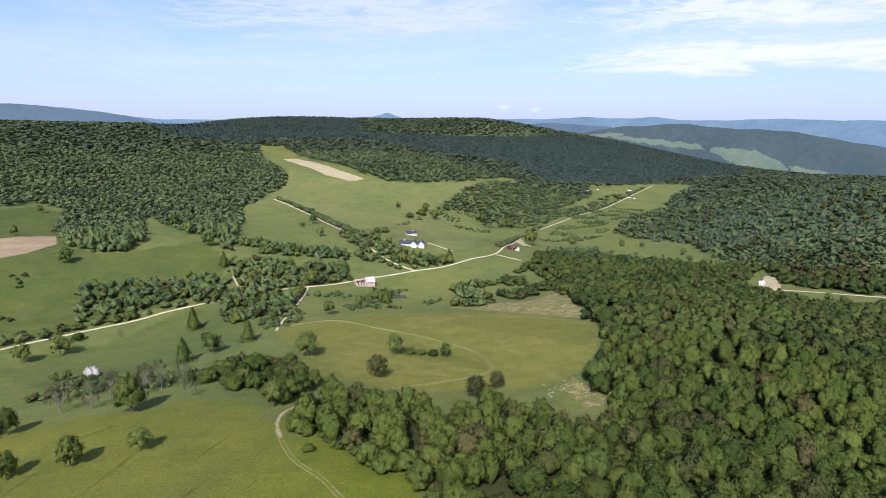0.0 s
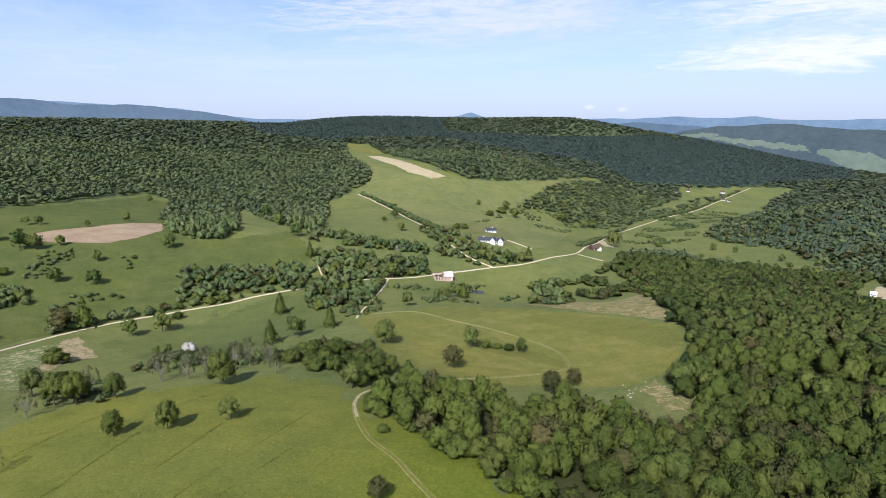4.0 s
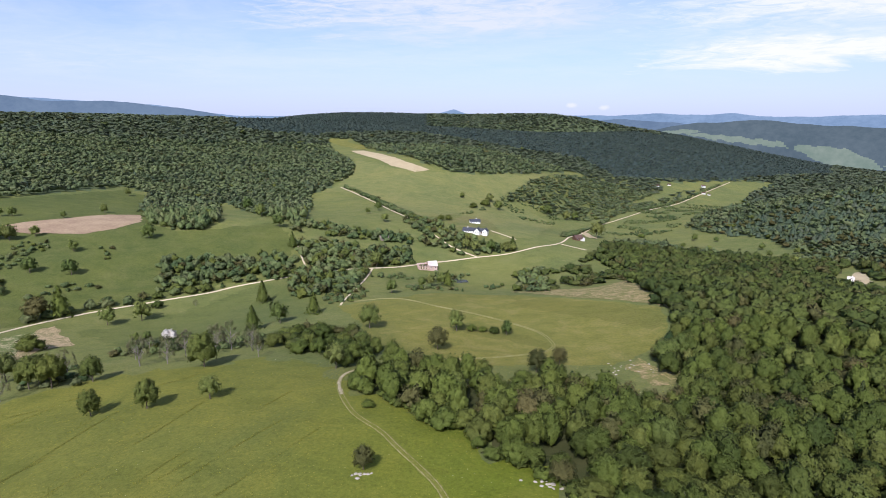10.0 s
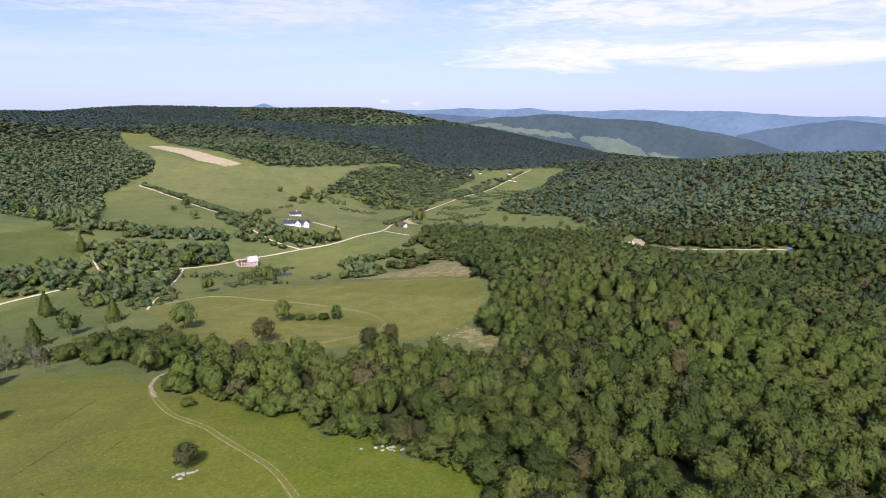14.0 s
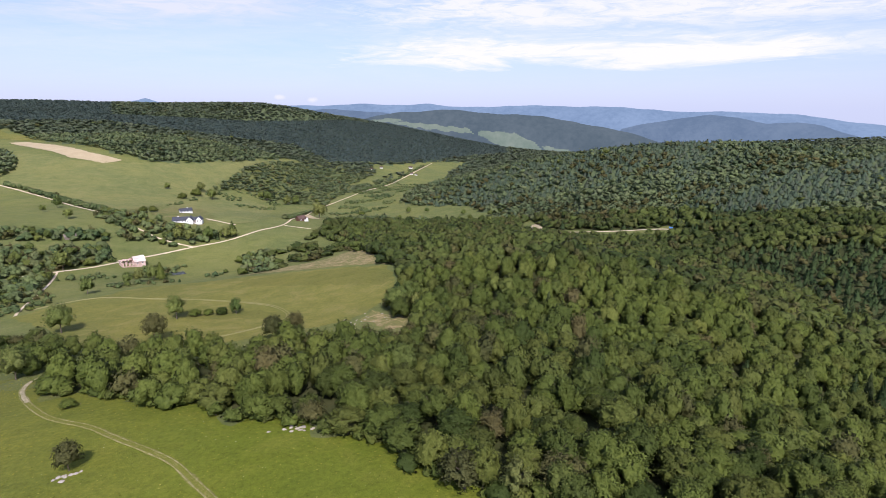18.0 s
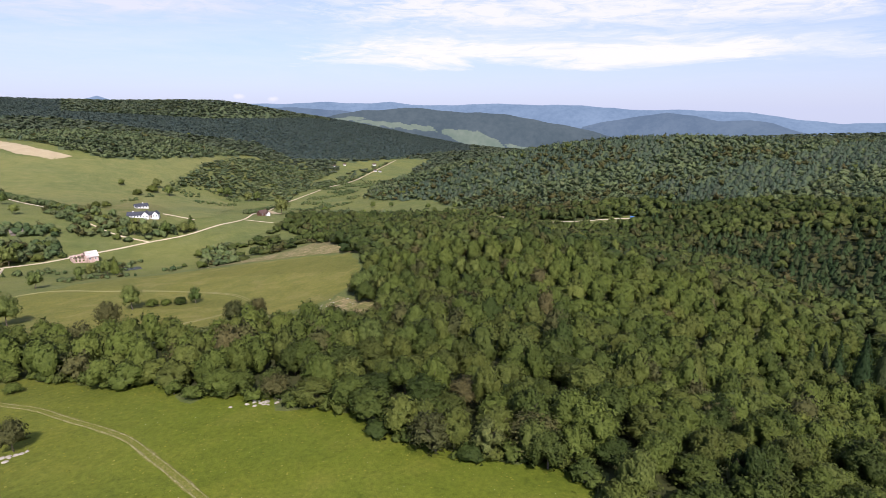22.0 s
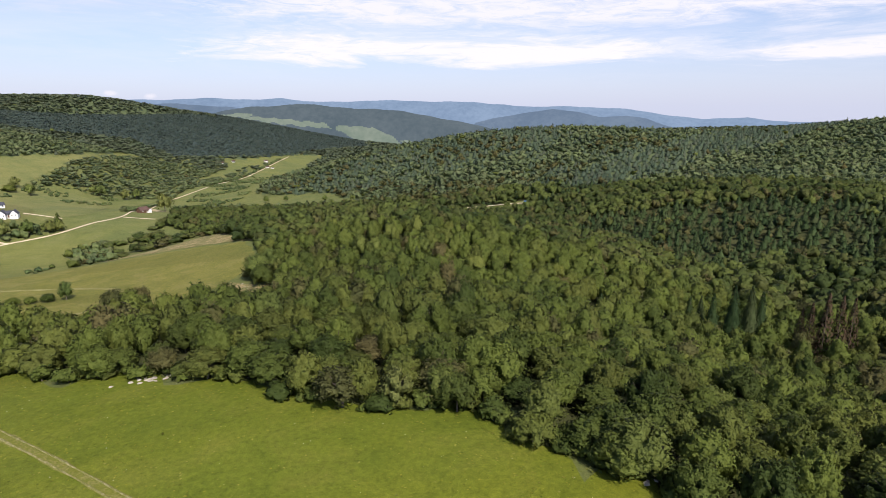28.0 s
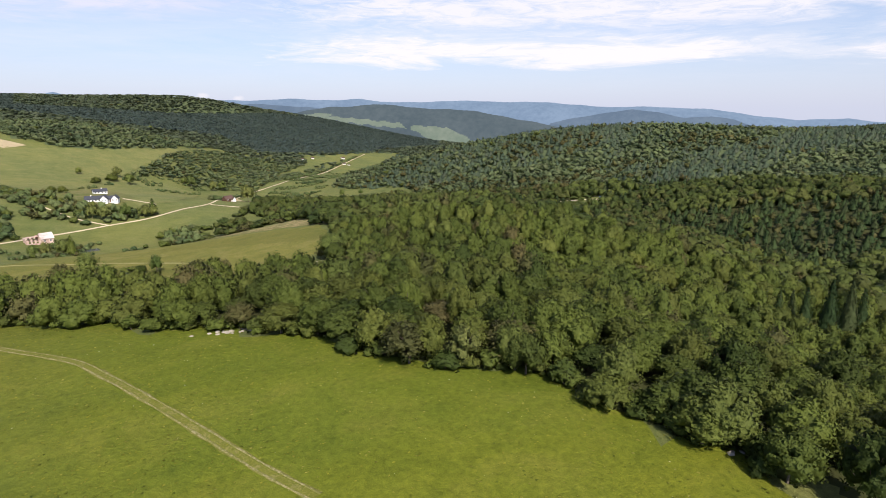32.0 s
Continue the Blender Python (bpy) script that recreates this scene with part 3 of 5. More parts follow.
OPEN = [OPEN_MAIN + OPEN_VALLEY + OPEN_WEST, OPEN_EAST]


def inside(poly, x, y):
    x, y = np.asarray(x, float), np.asarray(y, float)
    hit = np.zeros(np.broadcast(x, y).shape, bool)
    for (x0, y0), (x1, y1) in zip(poly, poly[1:] + poly[:1]):
        if y0 != y1:
            hit ^= ((y0 > y) != (y1 > y)) & (x < (x1 - x0) * (y - y0) / (y1 - y0) + x0)
    return hit


def forest(x, y):
    bare = np.zeros(np.broadcast(np.asarray(x), np.asarray(y)).shape, bool)
    for poly in OPEN:
        bare |= inside(poly, x, y)
    return ~bare


# ---- ground ----
def mesh_object(name, verts, faces, mats, parent=None, smooth=False, slots=None):
    me = bpy.data.meshes.new(name)
    me.from_pydata([tuple(v) for v in verts], [], faces)
    for m in mats:
        me.materials.append(m)
    if slots is not None:
        me.polygons.foreach_set("material_index", slots)
    if smooth:
        me.polygons.foreach_set("use_smooth", [True] * len(me.polygons))
    me.update()
    ob = new(name, me)
    if parent is not None:
        ob.parent = parent
    return ob


def build_ground():
    turns = 330
    radii = [0.0] + [8.0 * 1.026 ** k for k in range(250)]
    ang = np.arange(turns) * 2 * np.pi / turns
    r = np.array(radii[1:])[:, None]
    x, y = (r * np.sin(ang)).ravel(), (r * np.cos(ang)).ravel()
    z = land(x, y) - 0.25 * np.maximum(0, np.hypot(x, y) - 3250)
    verts = np.vstack([[[0.0, 0.0, ground_z(0, 0)]], np.stack([x, y, z], 1)])
    k = np.arange(turns)
    k1 = (k + 1) % turns
    faces = [(0, 1 + int(b), 1 + int(a)) for a, b in zip(k, k1)]
    for i in range(len(radii) - 2):
        base = 1 + i * turns
        faces += np.stack([base + k, base + k1, base + turns + k1, base + turns + k], 1)[:, ::-1].tolist()
    mid = np.array([verts[list(f)].mean(0)[:2] for f in faces])
    mx, my = mid[:, 0], mid[:, 1]
    slots = np.ones(len(faces), int)
    for dx, dy in ((0, 0), (5, 0), (-5, 0), (0, 5), (0, -5)):
        slots &= forest(mx + dx, my + dy).astype(int)
    # past 730 m the wood floor takes the haze-paled colour
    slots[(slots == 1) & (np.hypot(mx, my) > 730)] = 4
    # the ridge floor gets the colour painted as cloud shade
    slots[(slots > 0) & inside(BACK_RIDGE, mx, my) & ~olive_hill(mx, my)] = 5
    # ground past 3300 m glows in the painted haze colours
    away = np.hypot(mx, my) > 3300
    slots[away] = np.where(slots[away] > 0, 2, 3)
    ob = mesh_object("ground", verts, faces, [GRASS, FLOOR, FAR_WOOD, FAR_FIELD, HAZY_HILL_FLOOR, SHADED_RIDGE_FLOOR], smooth=True, slots=slots)
    return tagged(ob, "rolling green meadow land with dark woodland floor", "ground", kind="structure")


build_ground()


def smooth_line(points, step):
    """A rounded line through the points, in even steps."""
    pts = [Vector((*p, 0)) for p in points]
    pts = [2 * pts[0] - pts[1]] + pts + [2 * pts[-1] - pts[-2]]
    out = []
    for a, b, c, d in zip(pts, pts[1:], pts[2:], pts[3:]):
        count = max(2, int((c - b).length / step))
        for i in range(count):
            t = i / count
            out.append(0.5 * ((2 * b) + (c - a) * t + (2 * a - 5 * b + 4 * c - d) * t * t + (3 * b - a - 3 * c + d) * t ** 3))
    return out + [pts[-2]]


def strip(name, points, width, mat, label, category, shift=0.0, lift=0.12, wander=0.15, step=2.5):
    """A band of ground along a line, laid on the land, slightly crowned, with uneven edges."""
    line = smooth_line(points, step)
    verts, faces = [], []
    for i, p in enumerate(line):
        along = (line[min(i + 1, len(line) - 1)] - line[max(i - 1, 0)]).normalized()
        side = Vector((-along.y, along.x, 0))
        rise = lift * max(1.0, p.length / 220)
        for j, s in enumerate((-0.5, -0.25, 0.25, 0.5)):
            w = width * (1 + wander * noise.noise(Vector((p.x * 0.21, p.y * 0.21, j * 9.1))) * 1.6)
            q = p + side * (shift + s * w)
            verts.append((q.x, q.y, ground_z(q.x, q.y) + (rise if abs(s) < 0.4 else rise * 0.55)))
        if i:
            b = (i - 1) * 4
            faces += [(b + j, b + j + 1, b + j + 5, b + j + 4) for j in range(3)]
    ob = mesh_object(name, verts, faces, [mat], smooth=True)
    return tagged(ob, label, category, kind="structure")


def field(name, poly, mat, label, category, cell=6.0, lift=0.10, ragged=1.5):
    """A patch of other ground laid on the land, with a ragged edge."""
    edge = []
    for a, b in zip(poly, poly[1:] + poly[:1]):
        a, b = Vector(a), Vector(b)
        count = max(1, int((b - a).length / (cell * 0.5)))
        for i in range(count):
            p = a.lerp(b, i / count)
            w = Vector((noise.noise(Vector((p.x * 0.11, p.y * 0.11, 3.0))), noise.noise(Vector((p.x * 0.11, p.y * 0.11, 8.0)))))
            edge.append(p + w * ragged * 2)
    n = len(edge)
    xs, ys = [p.x for p in edge], [p.y for p in edge]
    gx, gy = np.meshgrid(np.arange(min(xs), max(xs), cell), np.arange(min(ys), max(ys), cell))
    keep = inside([(p.x, p.y) for p in edge], gx, gy)
    inner = [Vector((float(a), float(b))) for a, b in zip(gx[keep], gy[keep])]
    vs, _, fs, *_ = delaunay_2d_cdt(edge + inner, [], [list(range(n))], 1, 0.01)
    xy = np.array([(v.x, v.y) for v in vs])
    far = np.maximum(1.0, np.hypot(xy[:, 0], xy[:, 1]) / 220)
    z = land(xy[:, 0], xy[:, 1]) + lift * far
    ob = mesh_object(name, np.column_stack([xy, z]), [list(f) for f in fs], [mat], smooth=True)
    return tagged(ob, label, category, kind="structure")


field("meadow", WEST_PASTURE, WEST_GRASS, "dark green pasture between the road and the western wood", "meadow", 12.0, 0.05, 4.0)
field("field", PLOUGH, PLOUGHED, "bare reddish-brown ploughed field among green pasture", "field")
field("field", STUBBLE, STUBBLE_MAT, "pale straw-coloured field strip on the hillside", "field")
field("field", STUBBLE_TOP, HAY_GRASS, "dry olive pasture at the forest edge", "field")
field("field", DIRT, EARTH, "bare earthy patch beside the valley road", "field", 4.0, 0.16)
field("field", PALE, PALE_MAT, "pale patchy pasture beside the valley road", "field", 4.0)
field("field", ROUGH, ROUGH_MAT, "dry pale grass bank above the hay meadow", "field", 4.0)
field("field", ROCKS, ROUGH_MAT, "stony pale clearing at the wood's edge", "field", 3.0, 0.16)
field("meadow", NEAR, NEAR_GRASS, "yellow-green hilltop meadow with coarse grass", "meadow", 5.0, 0.06, 6.0)
field("meadow", SLOPE, SLOPE_GRASS, "light green mown meadow on the north slope", "meadow", 12.0, 0.10, 4.0)
field("meadow", HAY, HAY_GRASS, "olive-green hay meadow enclosed by woods", "meadow", 5.0)
field("meadow", HAY_EDGE, HAY_DARK, "darker strip along the edge of the hay meadow", "meadow", 4.0, 0.14, 3.0)
field("ditch", DITCH, HAY_DARK, "grassy hollow with rank growth across the meadow", "ditch", 3.0, 0.14, 1.5)
# a patch of deeper green than the pasture around it
field("meadow", ROADSIDE_MEADOW, DEEP_GRASS, "deep green meadow beside the valley road", "meadow", 8.0, 0.08, 5.0)
field("yard", YARD, YARD_TURF, "worn grass yard round the white farmhouse", "yard", 5.0)

field("yard", VILLA_SAND, STUBBLE_MAT, "sandy bank behind the small white house", "yard", 3.0, 0.16)
strip("road", ROAD_VALLEY, 2.4, GRAVEL, "pale unpaved gravel road along the valley", "road", lift=0.2)
strip("road", ROAD_NORTH, 2.2, GRAVEL, "pale gravel road climbing the north slope", "road", lift=0.2)
strip("road", ROAD_EAST, 2.9, GRAVEL, "pale gravel road through the eastern clearing", "road", lift=0.25)
strip("road", ROAD_MEADOW, 1.7, GRAVEL, "pale dirt lane down to the meadow", "road", lift=0.2)
strip("path", PATH_WEST, 1.6, GRAVEL, "short pale dirt path beside the copse", "path", lift=0.2)
strip("drive", DRIVE_HOUSE, 2.4, GRAVEL, "pale drive to the white farmhouse", "drive", lift=0.2)
strip("path", SPUR_YARD, 2.4, GRAVEL, "pale dirt spur by the roadside yard", "path", lift=0.2)
strip("path", YARD_LINK, 14.0, STUBBLE_MAT, "sandy yard beside the dark-roofed cottage", "yard", lift=0.2)
strip("track", TRACK_NEAR, 2.2, WORN_GRASS, "worn strip of short grass along the farm track", "track", lift=0.14, wander=0.25, step=1.2)
for side in (-0.75, 0.75):
    strip("track", TRACK_NEAR, 0.42, RUT, "worn wheel rut of a grassy farm track", "track", shift=side * 0.98, lift=0.19, wander=0.45, step=1.2)
    strip("track", TRACK_MEADOW, 0.4, MEADOW_RUT, "worn wheel rut round the hay meadow", "track", shift=side, lift=0.26, wander=0.35)

strip("track", TRACK_NEAR[:4], 1.5, BEND_EARTH, "bare pale bend of the farm track", "track", lift=0.22, wander=0.4, step=1.2)


# ---- trees ----
def sphere_faces(rounds):
    """Corner points of a unit icosahedron, split a number of times: (n, 3, 3)."""
    bm = bmesh.new()
    bmesh.ops.create_icosphere(bm, subdivisions=rounds, radius=1.0)
    faces = np.array([[tuple(v.co) for v in f.verts] for f in bm.faces])
    bm.free()
    return faces


BALL = {k: sphere_faces(k) for k in (1, 2, 3)}


def unit(v):
    return v / (np.linalg.norm(v, axis=-1, keepdims=True) + 1e-9)


def leaf_faces(g, mid, facing, shading, s):
    """Pointed leaf clumps at the places mid, facing outwards: corners and the way they shade."""
    n = len(mid)
    normal = unit(facing + g.normal(0, 0.55, (n, 3)))
    side = unit(np.cross(normal, g.normal(0, 1, (n, 3))))
    up = np.cross(normal, side)
    w = s * (0.62 + 0.35 * g.random((n, 1)))
    tip = s * (0.9 + 0.7 * g.random((n, 1)))
    corners = np.stack([mid - side * s - up * w, mid + side * s * 0.8 - up * w * 0.7 - normal * s * 0.3, mid + up * tip + side * s * g.uniform(-0.4, 0.4, (n, 1))], 1)
    return corners, np.repeat(unit(shading + normal * 0.45)[:, None], 3, axis=1)


def crown_shape(seed, kind, cards, size):
    """A crown of leaf clumps, unit height and breadth: corner points (n, 3, 3) and shading directions."""
    g = np.random.default_rng(seed)
    if kind in ("conifer", "larch", "dead"):
        # whorls of drooping branches round a stem
        whorls = 15 if cards > 250 else 9
        t = g.random(cards) ** 0.72
        t = np.clip((np.floor(t * whorls) + g.random(cards) ** 2 * 0.75) / whorls, 0, 0.995)
        ang = g.random(cards) * 2 * np.pi
        spokes = 0.80 + 0.20 * np.cos(ang * 7 + np.floor(t * whorls) * 2.1 + seed)
        wide = 0.5 if kind != "larch" else 0.56
        rad = (1.0 - t) ** 0.88 * wide * spokes * (0.45 + 0.55 * g.random(cards) ** 0.5) + 0.012
        drop = 0.045 * rad / 0.5
        mid = np.stack([rad * np.cos(ang), rad * np.sin(ang), 0.07 + 0.93 * t - drop], 1)
        out = unit(np.stack([np.cos(ang), np.sin(ang), np.full(cards, 0.55)], 1))
        s = size * (0.6 + 0.7 * g.random((cards, 1))) * (0.55 + 0.6 * (1 - t[:, None]))
        corners, dome = leaf_faces(g, mid, out, out * 1.2, s)
        core = BALL[1 if cards < 250 else 2] * (0.31, 0.31, 0.42)
        core[..., :2] *= np.clip(1.25 - (core[..., 2:] + 0.40) / 0.80 * 1.2, 0.06, 1.2)
        core = core + (0, 0, 0.46)
        if kind == "dead":
            return corners, dome
        core = core[core.mean(1)[:, 2] > (0.12 if cards > 40 else 0.30)]
        shade = unit(core * (1, 1, 0) + (0, 0, 0.10))
        return np.concatenate([corners, core]), np.concatenate([dome, shade])
    # a crown of rounded boughs set round a dome
    boughs = int(np.clip(cards / 34, 3, 46)) if cards > 200 else (9 if cards > 80 else 5 if cards > 25 else 2)
    if kind in ("pine", "bare"):
        boughs = max(3, int(boughs * 0.75))
    if kind == "open":
        boughs = min(boughs, 16)
    k = np.arange(boughs) + 0.5
    level = 1 - k / boughs * (1.42 if kind != "shrub" else 1.2)
    level = np.clip(level + g.normal(0, 0.08, boughs), -0.5, 1)
    turn = k * 2.39996 + g.random() * 6.28 + g.normal(0, 0.25, boughs)
    flat = np.sqrt(1 - level ** 2)
    way = np.stack([flat * np.cos(turn), flat * np.sin(turn), level], 1)
    lean = g.normal(0, 0.035, 2)
    tall = (0.40 if kind not in ("shrub", "white") else 0.44) * (0.9 + 0.2 * g.random())
    middle = np.array([lean[0], lean[1], 0.50 if kind not in ("shrub", "white") else 0.40])
    reach = 0.345 * (0.88 + 0.22 * g.random((boughs, 1)))
    centre = middle + way * reach * (1.0, 1.0, tall / 0.36)
    round_r = 0.62 * np.sqrt(1.0 / boughs) * (0.72 + 0.55 * g.random(boughs))
    round_r = np.clip(round_r, 0.085, 0.24) * (0.86 if kind in ("open", "bare") else 1.0)
    hub = way * reach
    stretch = np.array((1.0, 1.0, tall / 0.36))

    def rim(u):
        """How far the crown reaches along the ways u, and which way it faces there."""
        along = u @ hub.T
        room = round_r ** 2 - (hub ** 2).sum(1) + along ** 2
        far = np.where(room > 0, along + np.sqrt(np.maximum(room, 0)), 0.0)
        best = far.argmax(1)
        r = np.maximum(far.max(1), 0.20)[:, None]
        return r, unit(unit(u * r - hub[best]) * 0.75 + u * 0.55)

    if kind in ("bare", "birch"):
        pick = g.choice(boughs, cards, p=round_r ** 2 / (round_r ** 2).sum())
        d = unit(g.normal(0, 1, (cards, 3)) + way[pick] * 0.5)
        mid = centre[pick] + d * (round_r[pick] * g.random(cards) ** 0.5)[:, None] * stretch
        return leaf_faces(g, mid, d, d, size * (0.65 + 0.8 * g.random((cards, 1))))
    # leaves on the outside of the boughs, some standing proud
    u = unit(g.normal(0, 1, (cards, 3)) + (0, 0, 0.45))
    u[:, 2] = np.where(u[:, 2] < -0.6, -u[:, 2], u[:, 2])
    r, face = rim(u)
    loose = 0.34 if kind in ("open", "pine") else 0.22 if cards > 200 else 0.14
    mid = middle + u * r * stretch * (0.98 + loose * (g.random((cards, 1)) ** 1.3 - 0.45))
    mid[:, 2] = np.maximum(mid[:, 2], 0.05)
    s = size * (0.65 + 0.8 * g.random((cards, 1)))
    corners, dome = leaf_faces(g, mid, face, face * 1.2, s)
    # the dense body of the crown
    ball = BALL[3 if cards > 250 else 2 if cards > 40 else 1].reshape(-1, 3)
    r, face = rim(ball)
    r = r * (1 + 0.05 * np.sin(ball[:, :1] * 23 + seed) * np.sin(ball[:, 1:2] * 19) * np.sin(ball[:, 2:] * 21))
    core = middle + ball * r * stretch * (0.80 if kind in ("open", "pine") else 0.90 if cards > 200 else 0.95)
    core[:, 2] = np.maximum(core[:, 2], 0.06)
    core, face = core.reshape(-1, 3, 3), face.reshape(-1, 3, 3)
    seen = core[..., 2].max(1) > (0.10 if cards > 40 else middle[2] - 0.10)
    return np.concatenate([corners, core[seen]]), np.concatenate([dome, face[seen]])


def trunk_mesh(seed, kind):
    """Trunk and limbs for a tree of unit height: tapered, slightly bent tubes."""
    g = random.Random(seed)
    verts, faces = [], []

    def tube(a, b, ra, rb, bend):
        rings, count = 4, 6
        base = len(verts)
        axis = (b - a).normalized()
        u = axis.orthogonal().normalized()
        v = axis.cross(u)
        for i in range(rings):
            t = i / (rings - 1)
            c = a.lerp(b, t) + bend * math.sin(math.pi * t)
            r = ra + (rb - ra) * t
            verts.extend(c + (u * math.cos(k * 2 * math.pi / count) + v * math.sin(k * 2 * math.pi / count)) * r for k in range(count))
        for i in range(rings - 1):
            for k in range(count):
                k1 = (k + 1) % count
                o = base + i * count
                faces.append((o + k, o + k1, o + count + k1, o + count + k))

    top = 0.93 if kind in ("conifer", "larch", "dead") else 0.62
    tube(Vector((0, 0, -0.04)), Vector((g.uniform(-0.02, 0.02), g.uniform(-0.02, 0.02), top)), 0.026, 0.008, Vector((g.uniform(-0.02, 0.02), g.uniform(-0.02, 0.02), 0)))
    for k in range(0 if kind in ("conifer", "larch", "dead") else (10 if kind in ("bare", "birch") else 6)):
        h = g.uniform(0.16, 0.5)
        a = g.uniform(0, 2 * math.pi)
        reach = g.uniform(0.16, 0.32)
        start = Vector((0, 0, h))
        tube(start, start + Vector((math.cos(a) * reach, math.sin(a) * reach, g.uniform(0.14, 0.36))), 0.011, 0.004, Vector((0, 0, -0.02)))
    return verts, faces


def clumps_mesh(name, corners, dome, mat, tint=None):
    """One mesh from clump corners (n, 3 or 4, 3), with the direction that each corner faces."""
    n, k = corners.shape[:2]
    me = bpy.data.meshes.new(name)
    me.vertices.add(n * k)
    me.vertices.foreach_set("co", corners.astype(np.float32).ravel())
    me.loops.add(n * k)
    me.loops.foreach_set("vertex_index", np.arange(n * k, dtype=np.int32))
    me.polygons.add(n)
    me.polygons.foreach_set("loop_start", np.arange(0, n * k, k, dtype=np.int32))
    me.materials.append(mat)
    me.update(calc_edges=True)
    me.attributes.new("dome", "FLOAT_VECTOR", "POINT").data.foreach_set("vector", np.asarray(dome, np.float32).ravel())
    if tint is not None:
        me.attributes.new("tint", "FLOAT", "POINT").data.foreach_set("value", np.repeat(tint, k).astype(np.float32))
    return me


LOOK = {"tree": (LEAF, BARK, "broadleaf tree"), "open": (OPEN_LEAF, BARK, "broadleaf tree"), "conifer": (NEEDLE, BARK, "spruce"), "larch": (LEAF, BARK, "tree"), "dead": (DEAD_NEEDLE, BARK, "dead spruce"), "birch": (TWIG, WHITE_BARK, "birch"), "pine": (PINE_LEAF, BARK, "pine"),
        "bare": (TWIG, PALE_BARK, "tree"), "sallow": (SALLOW_LEAF, BARK, "willow"), "shrub": (LEAF, BARK, "shrub"), "white": (BLOSSOM, BARK, "blossoming tree")}
GROWN = {}


def grown(kind, variant, cards, size):
    """The crown and trunk meshes of one kind of tree, made once."""
    key = (kind, variant, cards)
    if key not in GROWN:
        seed = sum(map(ord, kind)) * 31 + variant * 7 + cards
        leaf, bark, _ = LOOK[kind]
        if leaf == LEAF and cards < 400 and kind != "shrub":
            leaf = HAZY_VALLEY_LEAF
        crown = clumps_mesh("crown", *crown_shape(seed, kind, cards, size), leaf)
        vs, fs = trunk_mesh(seed, kind)
        trunk = bpy.data.meshes.new("trunk")
        trunk.from_pydata(vs, [], fs)
        trunk.materials.append(bark)
        trunk.update()
        GROWN[key] = crown, trunk
    return GROWN[key]


def plant(kind, x, y, height, breadth, label, group, cards=700, size=0.055, variant=0):
    crown, trunk = grown(kind, variant, cards, size)
    thing = new({"shrub": "shrub", "white": "blossom_tree", "conifer": "spruce", "pine": "pine", "sallow": "willow", "bare": "bare_tree", "larch": "conical_tree", "dead": "dead_spruce", "birch": "birch"}.get(kind, "tree"))
    thing.matrix_world = Matrix.LocRotScale((x, y, ground_z(x, y) - 0.1), Euler((0, 0, (x * 12.9898 + y * 78.233) % 6.283)), (breadth, breadth, height))
    for part_name, me in (("trunk", trunk), ("crown", crown)):
        ob = new(part_name, me)
        ob.parent = thing
    return tagged(thing, label, LOOK[kind][2], group)


# ---- forests ----
def sow(step, near, far, west, east, where, jitter=0.42):
    """Places on a wandering net whose step grows with the distance; degrees to the left of +y are positive."""
    g = np.random.default_rng(int(near * 7 + far))
    out, r = [], near
    while r < far:
        s = step(r)
        count = max(1, int(radians(west - east) * r / s))
        ang = radians(west) - (np.arange(count) + g.random()) * radians(west - east) / count
        rr = r + g.uniform(-jitter, jitter, count) * s
        aa = ang + g.uniform(-jitter, jitter, count) * s / r
        out.append(np.stack([-np.sin(aa) * rr, np.cos(aa) * rr, np.full(count, s)], 1))
        r += s * 0.92
    p = np.vstack(out)
    return p[where(p[:, 0], p[:, 1])]


def in_sight(p, clear=16.0):
    """Leaves out what the land hides from every place on the way."""
    keep = np.zeros(len(p), bool)
    for eye in (161.0, 105.0):
        top = land(p[:, 0], p[:, 1]) + clear
        open_view = np.ones(len(p), bool)
        for t in np.linspace(0.06, 0.97, 34):
            open_view &= land(p[:, 0] * t, p[:, 1] * t) + 3.5 < eye + (top - eye) * t
        keep |= open_view
    return p[keep]


def patchy(x, y, scale, seed):
    """Slow waves between 0 and 1, to mix the kinds of trees."""
    w = np.sin(x / scale + seed) + np.sin(y / scale * 1.17 + seed * 2.3) + np.sin((x + y) / scale * 0.71 + seed * 3.7) + np.sin((x - 1.6 * y) / scale * 0.43 + seed)
    return np.clip(0.5 + w / 6, 0, 1)


